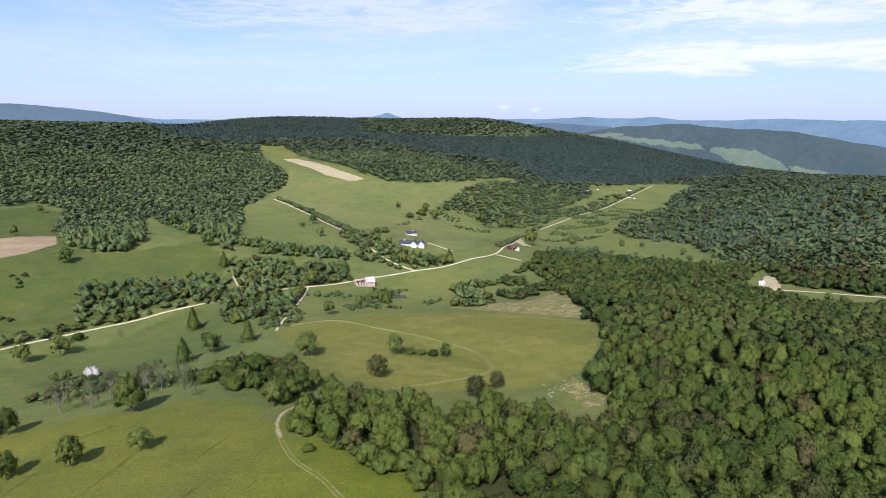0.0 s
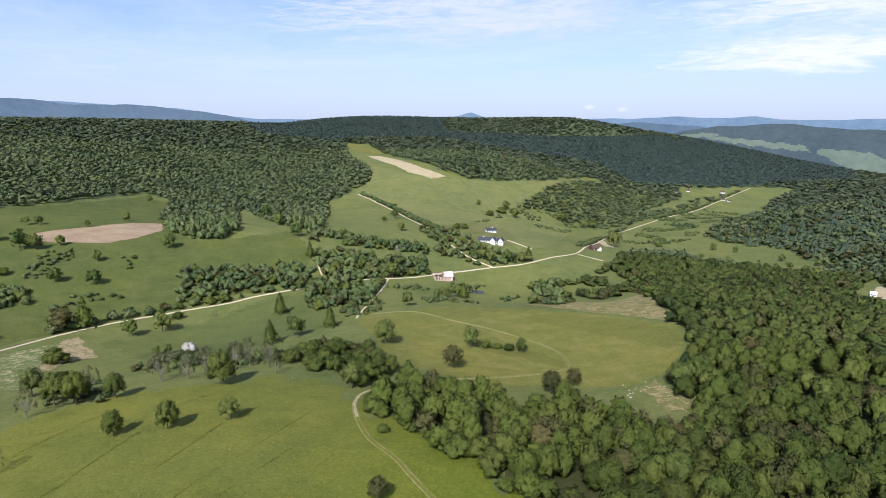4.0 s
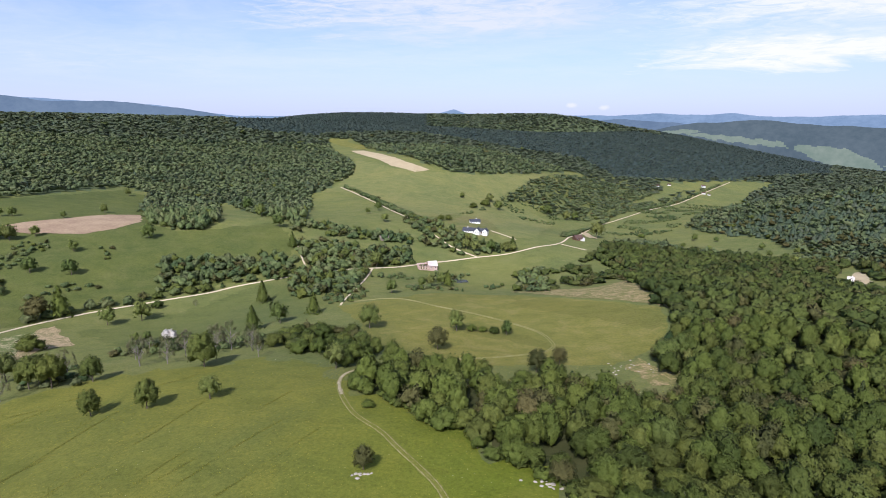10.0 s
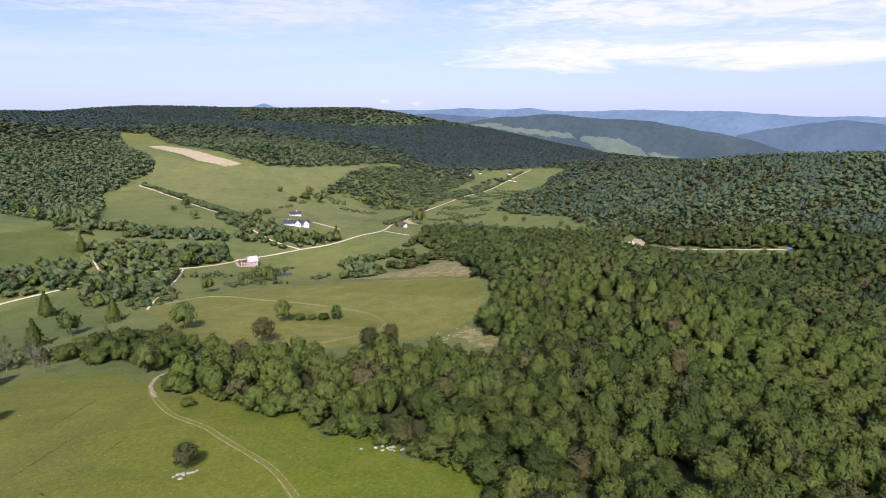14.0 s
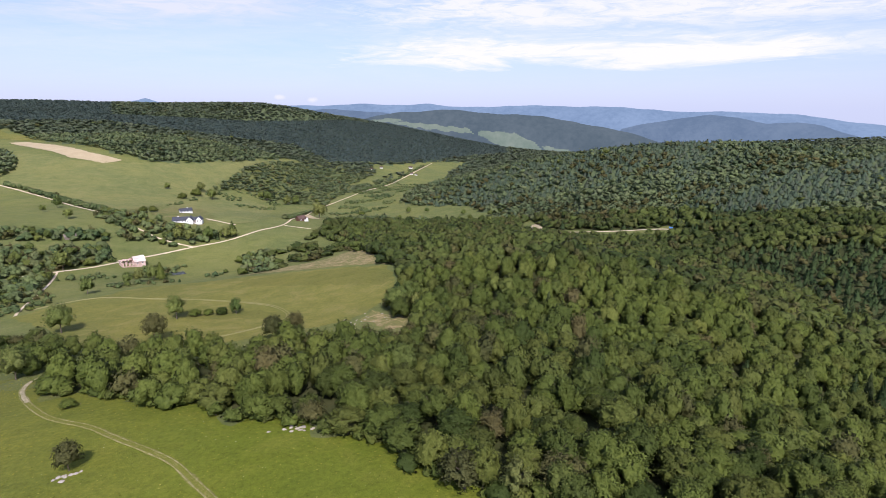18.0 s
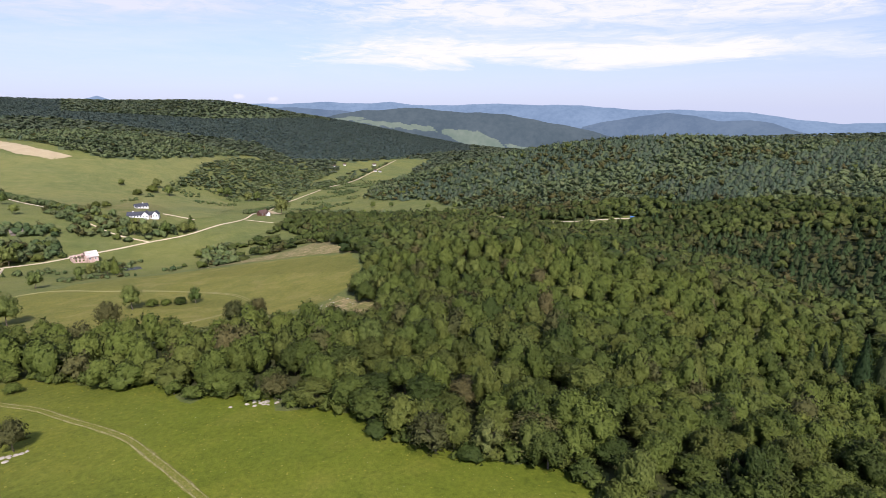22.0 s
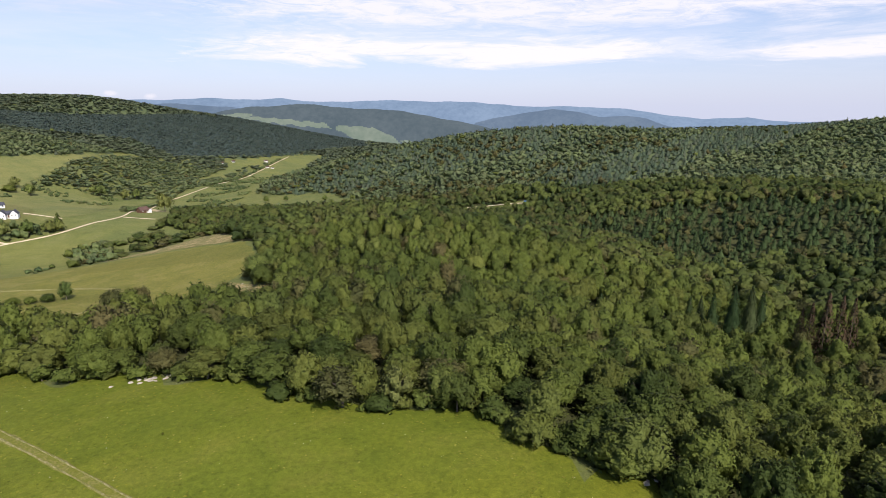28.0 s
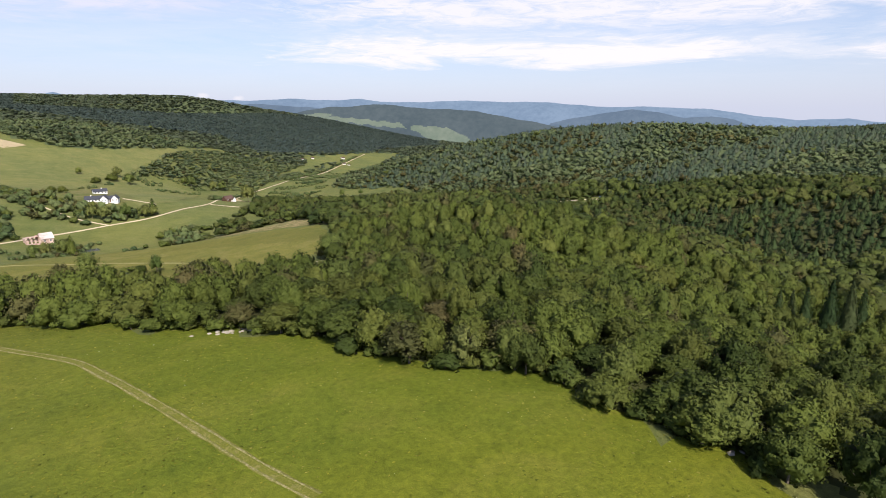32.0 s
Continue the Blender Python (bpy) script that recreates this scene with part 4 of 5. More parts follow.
def kind_of(p, g):
    """Which kind each tree is: 0 broadleaf, 1 spruce, 2 brown pine, 3 grey willow."""
    x, y = p[:, 0], p[:, 1]
    r = np.hypot(x, y)
    dice = g.random(len(p))
    spruce = np.where(inside(SPRUCES, x, y), 0.93, np.where(r < 200, 0.0, 0.02))
    east_hill = (x > 310) & (y > 440) & (r < 2000) & (x > 0.28 * y)
    spruce = np.where(east_hill, 0.06 + 0.60 * (patchy(x * 0.6, y, 62, 2.0) > 0.5) + 0.3 * (x > 0.95 * y), spruce)
    # the ridge is all spruce, its dark tone standing in for cloud shade
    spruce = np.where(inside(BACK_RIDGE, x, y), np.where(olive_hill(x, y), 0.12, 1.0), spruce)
    brown = np.where(r < 640, 0.05 + 0.16 * (patchy(x, y, 28, 5.0) > 0.66), 0.015)
    brown = np.where(r < 150, 0.03, brown)
    willow = np.where(r < 350, 0.07, 0.01)
    brown = np.where((r < 1000) & (x > 240) & (y > 500) & (patchy(x, y, 34, 3.0) > 0.47), 0.30, brown)
    valley = (x < 40) & (r > 300) & (r < 760) & ~forest(x, y)
    brown, willow, spruce = np.where(valley, 0.14, brown), np.where(valley, 0.14, willow), np.where(valley, 0.10, spruce)
    kind = np.zeros(len(p), int)
    kind[dice < spruce + brown + willow] = 3
    kind[dice < spruce + brown] = 2
    kind[dice < spruce] = 1
    return kind


KINDS = ("tree", "conifer", "pine", "sallow")


def woodland(name, places, cards, size, label, seed, low=7.5, high=14.5, grow=1.0, looks=None):
    """One object of many trees of a kind."""
    g = np.random.default_rng(seed)
    kinds = kind_of(places, g)
    for k, kind in enumerate(KINDS):
        p = places[kinds == k]
        if not len(p):
            continue
        shapes, faces_to = zip(*[crown_shape(seed * 11 + v + k * 5, kind, cards, size) for v in range(8)])
        pick = g.integers(0, 8, len(p))
        scale = np.maximum(1.0, p[:, 2] / 7.4) ** grow
        height = (low + (high - low) * g.random(len(p)) ** 1.2) * (0.92 if kind == "conifer" else 1.0) * np.minimum(scale, 1.12)
        height = np.where(forest(p[:, 0], p[:, 1]), height, height * 0.68)
        breadth = p[:, 2] * ((0.92 if cards > 200 else 1.0 if cards > 40 else 1.14) + 0.46 * g.random(len(p))) 
        spin = g.random(len(p)) * 2 * np.pi
        z = land(p[:, 0], p[:, 1]) - 0.12 * height
        corners, domes = [], []
        for v in range(8):
            m = pick == v
            d, cc, ss = faces_to[v][None], np.cos(spin[m])[:, None, None], np.sin(spin[m])[:, None, None]
            domes.append(np.stack([d[..., 0] * cc - d[..., 1] * ss, d[..., 0] * ss + d[..., 1] * cc, d[..., 2] + 0 * cc], -1).reshape(-1, 3))
            c, s = np.cos(spin[m])[:, None, None], np.sin(spin[m])[:, None, None]
            q = shapes[v][None]
            b, h = breadth[m][:, None, None], height[m][:, None, None]
            corners.append(np.stack([(q[..., 0] * c - q[..., 1] * s) * b + p[m, 0][:, None, None],
                                     (q[..., 0] * s + q[..., 1] * c) * b + p[m, 1][:, None, None],
                                     q[..., 2] * h + z[m][:, None, None]], -1).reshape(-1, 3, 3))
        order = np.concatenate([np.nonzero(pick == v)[0] for v in range(8)])
        stand = np.clip(0.5 + 1.5 * (patchy(p[:, 0], p[:, 1], 26.0, seed * 0.37) - 0.5), 0, 1)
        shade = np.clip(0.45 * stand + 0.55 * g.random(len(p)), 0, 0.999)
        tint = 1.0 + np.repeat(shade[order], [len(shapes[v]) for v in pick[order]])
        me = clumps_mesh(name, np.vstack(corners), np.vstack(domes), (looks or {}).get(kind, LOOK[kind][0]), tint)
        text = {"tree": "green broadleaf woodland canopy", "conifer": "dark green spruce forest", "pine": "brownish pine tops in the wood", "sallow": "grey-green willow tops in the wood"}[kind]
        tagged(new(name, me), text + label, "forest", kind="stuff")


WOODS = [WOOD_NORTH, WOOD_FOOT, WOOD_LANE, COPSE_A, COPSE_B, HEDGE_N, WOOD_LEFT, WOOD_FAR_LEFT, STRIP_WEST, BELT, HEDGE_ROAD, HEDGE_LANE]


def in_woods(x, y):
    hit = np.zeros(len(x), bool)
    for poly, thick in zip(WOODS, (0.9, 0.8, 0.75, 0.9, 0.9, 0.6, 1.0, 0.8, 0.85, 0.25, 0.5, 0.4)):
        m = inside(poly, x, y)
        hit |= m & (patchy(x, y, 8.0, 1.0 + thick) < 0.25 + thick * 0.75)
    return hit


def wooded(x, y):
    return forest(x, y) | forest(x + 1.8, y + 1.2) | in_woods(x, y)


def tree_step(r):
    return 8.3 if r < 460 else 8.3 * (r / 460) ** (0.30 if r < 1550 else 0.52)


near_places = in_sight(sow(tree_step, 58, 324, 56, -100, wooded))
near_range = np.hypot(near_places[:, 0], near_places[:, 1])
edge_line = np.argsort(near_range)
hero_places = near_places[edge_line[:200]]
second_places = near_places[edge_line[200:]]

# the trees along the near wood's edge, one by one
g = np.random.default_rng(5)
for (x, y, _), k, dice in zip(hero_places, kind_of(hero_places, g), g.random(200)):
    kind = KINDS[k]
    height = 5.8 + 6.6 * dice
    plant(kind, float(x), float(y), height, 7.8 + 4.8 * float(g.random()),
          {"tree": "leafy green broadleaf tree at the wood's edge", "conifer": "dark green spruce among broadleaf trees",
           "pine": "brownish pine among broadleaf trees", "sallow": "grey-green willow at the wood's edge"}[kind],
          "trees of the near wood", cards=1900, size=0.0215, variant=int(dice * 997) % 6)

woodland("woodland", second_places, 430, 0.035, " near the meadow", 21, 5.5, 13.2)
mid_places = in_sight(sow(tree_step, 324, 730, 0, -84, wooded))
woodland("woodland", mid_places[mid_places[:, 0] > 40], 60, 0.080, " on the hill", 22, 5.5, 11.5, looks={"tree": WOOD_LEAF})
valley_places = in_sight(sow(lambda r: 6.9, 324, 730, 56, -6, lambda x, y: wooded(x, y) & (x <= 40)))
woodland("woodland", valley_places, 60, 0.080, " in the valley", 26, 6.5, 14.5, looks={"tree": HAZY_VALLEY_LEAF})
# from here out, broad leaves and spruce needles carry painted haze
woodland("woodland", in_sight(sow(tree_step, 730, 1550, 56, -80, wooded)), 18, 0.095, " on the hillsides", 23, 7.0, 11.5, looks={"tree": HAZY_HILL_LEAF, "conifer": HAZY_HILL_NEEDLE})
far_places = in_sight(sow(tree_step, 1550, 3300, 56, -78, wooded))
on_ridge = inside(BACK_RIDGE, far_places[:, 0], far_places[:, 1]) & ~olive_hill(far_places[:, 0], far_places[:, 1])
woodland("woodland", far_places[~on_ridge], 8, 0.20, " on the distant hills", 24, 6.5, 10.0, looks={"tree": HAZY_DISTANT_LEAF, "conifer": HAZY_HILL_NEEDLE})
# ridge spruces take the needle colour painted as cloud shade
woodland("woodland", far_places[on_ridge], 10, 0.20, " on the back ridge, cloud shade put into its colour", 25, 6.0, 9.0, looks={"conifer": SHADED_RIDGE_NEEDLE})

# hedges that follow the lanes
def beside(points, start, end, near, far, step, seed):
    """Places along a line, at some distance to its left (negative: right)."""
    g = np.random.default_rng(seed)
    line = smooth_line(points, step)
    out = []
    for i in range(int(len(line) * start), int(len(line) * end) - 1):
        along = (line[i + 1] - line[i]).normalized()
        for _ in range(2):
            d = near + (far - near) * g.random()
            if g.random() < 0.85:
                out.append((line[i].x - along.y * d + g.normal(0, 1), line[i].y + along.x * d + g.normal(0, 1), g.uniform(5.0, 8.0)))
    return out


hedge = beside(ROAD_NORTH, 0.06, 0.80, -4, -13, 6.5, 1) + beside(ROAD_NORTH, 0.04, 0.32, 4, 10, 7.5, 2) + beside(ROAD_NORTH, 0.60, 1.0, -3.5, -7, 9.0, 3)
hedge += beside(ROAD_VALLEY, 0.60, 0.97, 4, 12, 13.0, 4) + beside(ROAD_VALLEY, 0.04, 0.20, 4, 9, 11.0, 5) + beside(ROAD_VALLEY, 0.34, 0.44, 3.5, 8, 8.0, 6)
woodland("hedge", np.array(hedge), 120, 0.095, " in a hedge along the lane", 33, 6.0, 10.5, looks={"tree": HAZY_VALLEY_LEAF})

# scrub in the pastures: bushes too many to count
def scrubby(x, y):
    hit = np.zeros(len(x), bool)
    for poly in (SCRUB_POND, SCRUB_WEST, SCRUB_VALLEY, SCRUB_BAND, SCRUB_BANK):
        hit |= inside(poly, x, y)
    return hit & (patchy(x, y, 11.0, 7.0) > np.where(inside(SCRUB_WEST, x, y), 0.72, 0.56)) & ~in_woods(x, y)


bushes = sow(lambda r: 7.0, 150, 1500, 56, -50, scrubby, 0.5)
bushes[:, 2] = 2.8 + 1.6 * np.sin(bushes[:, 0] * 3.1) ** 2
woodland("scrub", bushes, 85, 0.10, " as low scrub in the pasture", 31, 3.0, 6.5, looks={"tree": HAZY_VALLEY_LEAF})

# ---- single trees and shrubs ----
# x, y, height
TREE_A = [(-108.1, 182.8, 8.6), (-222.2, 212.9, 12.7), (-213.5, 300.0, 6.0), (-220.0, 298.0, 5.4), (-143.6, 333.2, 12.4), (-80.3, 315.8, 14.2),
    (-28.5, 321.7, 11.9), (1.5, 317.4, 8.1), (-267.8, 337.9, 11.6), (-253.1, 352.9, 13.6), (-340.2, 499.9, 13.1), (-376.7, 447.8, 10.1), (-349.9,
    409.5, 13.0), (-378.1, 400.4, 12.0), (-545.3, 768.3, 10.1), (-442.9, 579.0, 9.5), (-450.6, 528.7, 7.4), (-486.4, 452.7, 14.3), (-498.7, 421.6,
    15.5), (-448.2, 442.8, 17.0), (-437.3, 447.8, 13.5), (-427.3, 464.9, 9.6), (-506.5, 511.9, 9.3), (-497.3, 517.5, 9.3), (-345.6, 726.8, 17.4),
    (-290.2, 640.8, 13.6), (-245.6, 585.5, 13.8), (-89.2, 424.4, 10.7), (-57.5, 501.4, 12.4), (-66.6, 490.7, 10.0), (-72.0, 475.1, 8.6), (-183.3,
    731.4, 8.1)]
TREE_B = [(-148.5, 678.2, 10.5), (-180.6, 780.3, 12.2), (-176.0, 497.9, 10.5), (-125.3, 528.1, 15.0), (-77.0, 976.5, 10.5), (-13.8, 950.7, 16.5),
    (-29.4, 993.6, 15.0), (71.7, 1005.3, 17.4), (103.8, 996.2, 15.1), (119.2, 1009.5, 15.4), (62.6, 1015.3, 13.2), (132.4, 843.8, 22.3), (-0.8, 629.1,
    11.1), (8.5, 631.5, 9.7), (-16.1, 624.9, 13.8), (-34.4, 619.1, 15.0), (-44.3, 625.7, 12.4), (269.1, 842.4, 9.6), (235.0, 773.4, 7.0), (260.7,
    751.7, 6.9), (292.0, 817.3, 7.6), (321.0, 741.7, 8.8), (309.3, 692.0, 8.2), (311.3, 659.3, 9.6), (345.2, 704.8, 8.5), (317.9, 651.0, 9.5),
    (-277.8, 231.3, 8.9), (85.5, 258.9, 7.0), (75.1, 258.9, 12.6), (83.8, 265.7, 11.6), (-73.6, 226.8, 10.7), (257.0, 431.7, 5.5)]
TREE_C = [(334.9, 474.9, 7.6), (395.6, 427.7, 10.3), (401.4, 453.3, 9.3), (229.8, 483.4, 10.5), (253.3, 497.7, 10.9), (239.9, 450.8, 8.9), (240.7,
    425.0, 8.5), (48.6, 87.3, 7.3), (257.3, 84.6, 3.1)]
SALLOW_A = [(-128.1, 175.0, 10.4), (-146.6, 170.0, 9.0), (-201.2, 202.5, 13.8), (-191.0, 203.0, 14.2), (-202.5, 209.0, 13.4), (-177.4, 210.2, 10.8),
    (-135.3, 227.1, 15.4), (36.9, 101.8, 9.3), (40.4, 99.9, 8.0), (57.0, 82.2, 8.5), (44.1, 92.5, 8.6), (81.9, 48.7, 8.4)]
BARE_A = [(-169.8, 143.4, 11.1), (-171.0, 130.4, 10.3), (-200.6, 187.9, 12.7), (-198.2, 220.3, 13.0), (-171.7, 233.7, 15.1), (-157.7, 249.1, 13.0),
    (-145.1, 255.7, 15.3), (-140.5, 262.6, 15.5), (-235.0, 391.5, 6.1), (-117.9, 245.4, 9.5), (-164.0, 262.0, 11.5), (-152.0, 270.0, 12.5), (-176.0, 262.0, 10.0),
    (-133.0, 270.0, 13.0), (-148.0, 243.0, 10.5), (-184.0, 248.0, 11.0), (-127.0, 258.0, 11.0), (-159.0, 236.0, 12.0), (-190.0, 268.0, 9.0)]
PINE_A = [(-37.3, 134.3, 6.6), (-34.7, 278.9, 11.7), (27.1, 263.0, 8.6), (15.3, 248.3, 10.7), (-312.9, 330.9, 15.3)]
WHITE_A = [(-202.2, 305.6, 5.6)]
LARCH_A = [(-154.7, 317.9, 15.3), (-129.1, 356.4, 14.6), (-185.5, 401.8, 16.9), (-305.4, 343.0, 21.5), (-212.2, 536.4, 15.1), (-52.1, 499.5, 14.6),
    (7.2, 637.6, 15.4)]
SHRUB_A = [(-19.4, 323.5, 4.5), (-12.8, 323.1, 3.8), (-6.1, 320.2, 4.5), (-260.4, 382.2, 5.1), (-423.2, 397.6, 6.3), (-54.1, 924.8, 8.0), (-37.5,
    961.5, 10.4), (-85.7, 729.1, 6.3), (-75.7, 739.4, 6.5), (206.4, 887.2, 5.9), (-262.2, 270.0, 8.5), (-46.7, 178.7, 3.1), (62.8, 64.1, 5.8), (28.4,
    125.0, 3.2)]
CONIFER_A = [(226.9, 123.3, 20.7), (235.7, 118.9, 25.5), (246.5, 116.9, 25.4), (217.5, 128.4, 17.3), (229.6, 130.3, 16.5), (254.2, 115.8, 22.1)]
DEAD_A = [(258.5, 97.2, 23.6), (259.2, 91.9, 28.9), (265.1, 88.8, 27.4), (271.2, 86.4, 25.8), (261.0, 101.8, 19.2)]
BIRCH_A = [(120.6, 68.3, 5.7)]
SINGLES = {"open": TREE_A + TREE_B + TREE_C, "sallow": SALLOW_A, "bare": BARE_A, "pine": PINE_A, "white": WHITE_A, "larch": LARCH_A, "shrub": SHRUB_A, "conifer": CONIFER_A, "dead": DEAD_A, "birch": BIRCH_A}
TEXT = {"open": "leafy green broadleaf tree standing in open pasture", "larch": "green cone-shaped tree standing in open pasture", "conifer": "tall dark green spruce in the ravine", "dead": "brown dead spruce in the ravine", "birch": "white bare birch stem above the canopy", "pine": "brown-green pine standing in grass",
        "bare": "sparse grey-brown tree just coming into leaf", "sallow": "grey-green willow beside the wood", "shrub": "low green shrub in the grass", "white": "rounded tree covered in white blossom"}
for kind, rows in SINGLES.items():
    for i, (x, y, height) in enumerate(rows):
        wide = {"larch": 0.85, "conifer": 0.5, "dead": 0.42, "birch": 0.5, "pine": 1.05, "shrub": 1.7, "white": 1.75, "bare": 0.80}.get(kind, 0.98)
        plant(kind, x, y, height * 1.08, height * wide, TEXT[kind], kind + " standing alone",
              cards=60 if kind == "birch" else 800 if kind == "dead" else 1100 if kind == "bare" else 1700 if math.hypot(x, y) < 330 else 420,
              size=0.020 if kind == "birch" else 0.014 if kind == "bare" else 0.028 if kind == "dead" else 0.023 if math.hypot(x, y) < 330 else 0.050, variant=i % 5)


# low shrubs along the near wood's edge
edge_rim = beside(OPEN_MAIN[2:25], 0.0, 1.0, -2.4, 1.2, 3.4, 17)
for i, (x, y, _) in enumerate(edge_rim[:150]):
    low = 1.4 + 2.2 * ((i * 0.618) % 1.0)
    plant("shrub", x, y, low * 1.2, low * (1.5 + 0.5 * ((i * 0.37) % 1.0)), "leafy green shrub at the wood's edge beside the meadow", "shrubs along the wood", cards=240, size=0.055, variant=i % 6)

# ---- buildings ----
def part(name, bm, mat, parent, label=""):
    me = bpy.data.meshes.new(name)
    bm.to_mesh(me)
    bm.free()
    me.materials.append(mat)
    ob = new(name, me)
    ob.parent = parent
    return tagged(ob, label)


def block(bm, x0, y0, z0, x1, y1, z1):
    v = [bm.verts.new(p) for p in itertools.product((x0, x1), (y0, y1), (z0, z1))]
    for f in ((0, 1, 3, 2), (4, 6, 7, 5), (0, 4, 5, 1), (2, 3, 7, 6), (0, 2, 6, 4), (1, 5, 7, 3)):
        bm.faces.new([v[i] for i in f])


def gable_walls(length, width, eaves, ridge):
    """Walls with gables; the ridge runs along x."""
    bm = bmesh.new()
    a, b = length / 2, width / 2
    rows = []
    for x in (-a, a):
        rows.append([bm.verts.new(p) for p in ((x, -b, -1.2), (x, b, -1.2), (x, b, eaves), (x, 0, ridge), (x, -b, eaves))])
    p, q = rows
    bm.faces.new(p[::-1])
    bm.faces.new(q)
    for i in range(5):
        j = (i + 1) % 5
        bm.faces.new((p[i], p[j], q[j], q[i]))
    bmesh.ops.recalc_face_normals(bm, faces=bm.faces)
    return bm


def roof_slab(length, width, eaves, ridge, side, over=0.45, thick=0.16):
    bm = bmesh.new()
    a, b = length / 2 + over, width / 2
    slope = (ridge - eaves) / b
    y1 = b + over
    z1 = ridge - slope * y1
    pts = [(-a, 0, ridge), (a, 0, ridge), (a, y1 * side, z1), (-a, y1 * side, z1)]
    low = [bm.verts.new((x, y, z + 0.03)) for x, y, z in pts]
    high = [bm.verts.new((x, y, z + 0.03 + thick)) for x, y, z in pts]
    bm.faces.new(low)
    bm.faces.new(high[::-1])
    for i in range(4):
        j = (i + 1) % 4
        bm.faces.new((low[i], low[j], high[j], high[i]))
    bmesh.ops.recalc_face_normals(bm, faces=bm.faces)
    return bm


def simple(a, b, scale=0.8):
    return soil_paint(a, b, scale, 0.03)


WHITE_WALL = material("white_plaster", simple((0.72, 0.71, 0.69), (0.82, 0.81, 0.79)))
PINK_WALL = material("worn_pink_plaster", simple((0.40, 0.25, 0.20), (0.66, 0.52, 0.46), 0.35))
BROWN_WALL = material("dark_timber", simple((0.08, 0.045, 0.03), (0.16, 0.09, 0.06)))
SLATE = material("dark_slate_roof", simple((0.040, 0.043, 0.055), (0.066, 0.070, 0.086)), 0.8)
RUSTY = material("weathered_sheet_roof", simple((0.42, 0.34, 0.30), (0.68, 0.62, 0.58), 0.5), 0.6)
BROWN_ROOF = material("brown_roof", simple((0.07, 0.04, 0.035), (0.13, 0.08, 0.06)), 0.7)
GLASS = material("window_glass", simple((0.02, 0.025, 0.03), (0.05, 0.06, 0.07)), 0.08)
BLUE = material("blue_sheet", simple((0.05, 0.16, 0.42), (0.08, 0.22, 0.50)), 0.5)
WOOD = material("grey_boards", simple((0.12, 0.10, 0.08), (0.22, 0.19, 0.16)))
STONE = material("pale_stone", simple((0.26, 0.23, 0.19), (0.44, 0.39, 0.33), 1.5))
WATER = material("pond_water", simple((0.05, 0.06, 0.07), (0.09, 0.10, 0.11)), 0.06)


def window(parent, x, y, z, w, h, face):
    """A framed window set in a wall; face: '-y', '+x' and so on."""
    bm = bmesh.new()
    depth = 0.10
    along_x = face[1] == "y"
    sign = 1 if face[0] == "+" else -1

    def bar(u0, u1, z0, z1, d0, d1, m):
        if along_x:
            block(m, x + u0, y + sign * d0, z + z0, x + u1, y + sign * d1, z + z1)
        else:
            block(m, x + sign * d0, y + u0, z + z0, x + sign * d1, y + u1, z + z1)

    t = 0.09
    for u0, u1, z0, z1 in ((-w / 2, w / 2, 0, t), (-w / 2, w / 2, h - t, h), (-w / 2, -w / 2 + t, t, h - t), (w / 2 - t, w / 2, t, h - t), (-t / 3, t / 3, t, h - t)):
        bar(u0, u1, z0, z1, -0.02, depth, bm)
    bmesh.ops.recalc_face_normals(bm, faces=bm.faces)
    frame_ob = part("window", bm, WHITE_WALL, parent)
    bm = bmesh.new()
    bar(-w / 2 + t, w / 2 - t, t, h - t, -0.01, 0.05, bm)
    bmesh.ops.recalc_face_normals(bm, faces=bm.faces)
    part("pane", bm, GLASS, frame_ob)


def wing(parent, at, turn, length, width, eaves, ridge, wall, roof, fronts=0, sides=0, chimney=None, door=None):
    """A gabled wing under the parent, as wall, roof slabs, windows, door and chimney."""
    m = pose(*at, 0, 0, turn)
    before = set(parent.children)
    part("wall", gable_walls(length, width, eaves, ridge), wall, parent)
    for side in (-1, 1):
        part("roof", roof_slab(length, width, eaves, ridge, side), roof, parent)
    for i in range(fronts):
        window(parent, -length / 2 + (i + 0.5) * length / fronts, -width / 2, eaves * 0.38, 1.0, 1.25, "-y")
    for i in range(sides):
        window(parent, length / 2, -width / 2 + (i + 0.5) * width / sides, eaves * 0.4, 0.9, 1.2, "+x")
    if door is not None:
        bm = bmesh.new()
        block(bm, door - 0.5, -width / 2 - 0.06, 0, door + 0.5, -width / 2 + 0.05, 2.05)
        bmesh.ops.recalc_face_normals(bm, faces=bm.faces)
        part("door", bm, BROWN_WALL, parent)
    if chimney is not None:
        bm = bmesh.new()
        block(bm, chimney - 0.35, -0.3, ridge - 0.6, chimney + 0.35, 0.3, ridge + 0.9)
        bmesh.ops.recalc_face_normals(bm, faces=bm.faces)
        part("chimney", bm, WHITE_WALL, parent)
    for child in set(parent.children) - before:
        child.matrix_basis = m @ child.matrix_basis


def site(name, x, y, turn, label, category="house", size=1.3):
    ob = new(name)
    ob.matrix_world = pose(x, y, ground_z(x, y), 0, 0, turn) @ Matrix.Scale(size, 4)
    return tagged(ob, label, category)


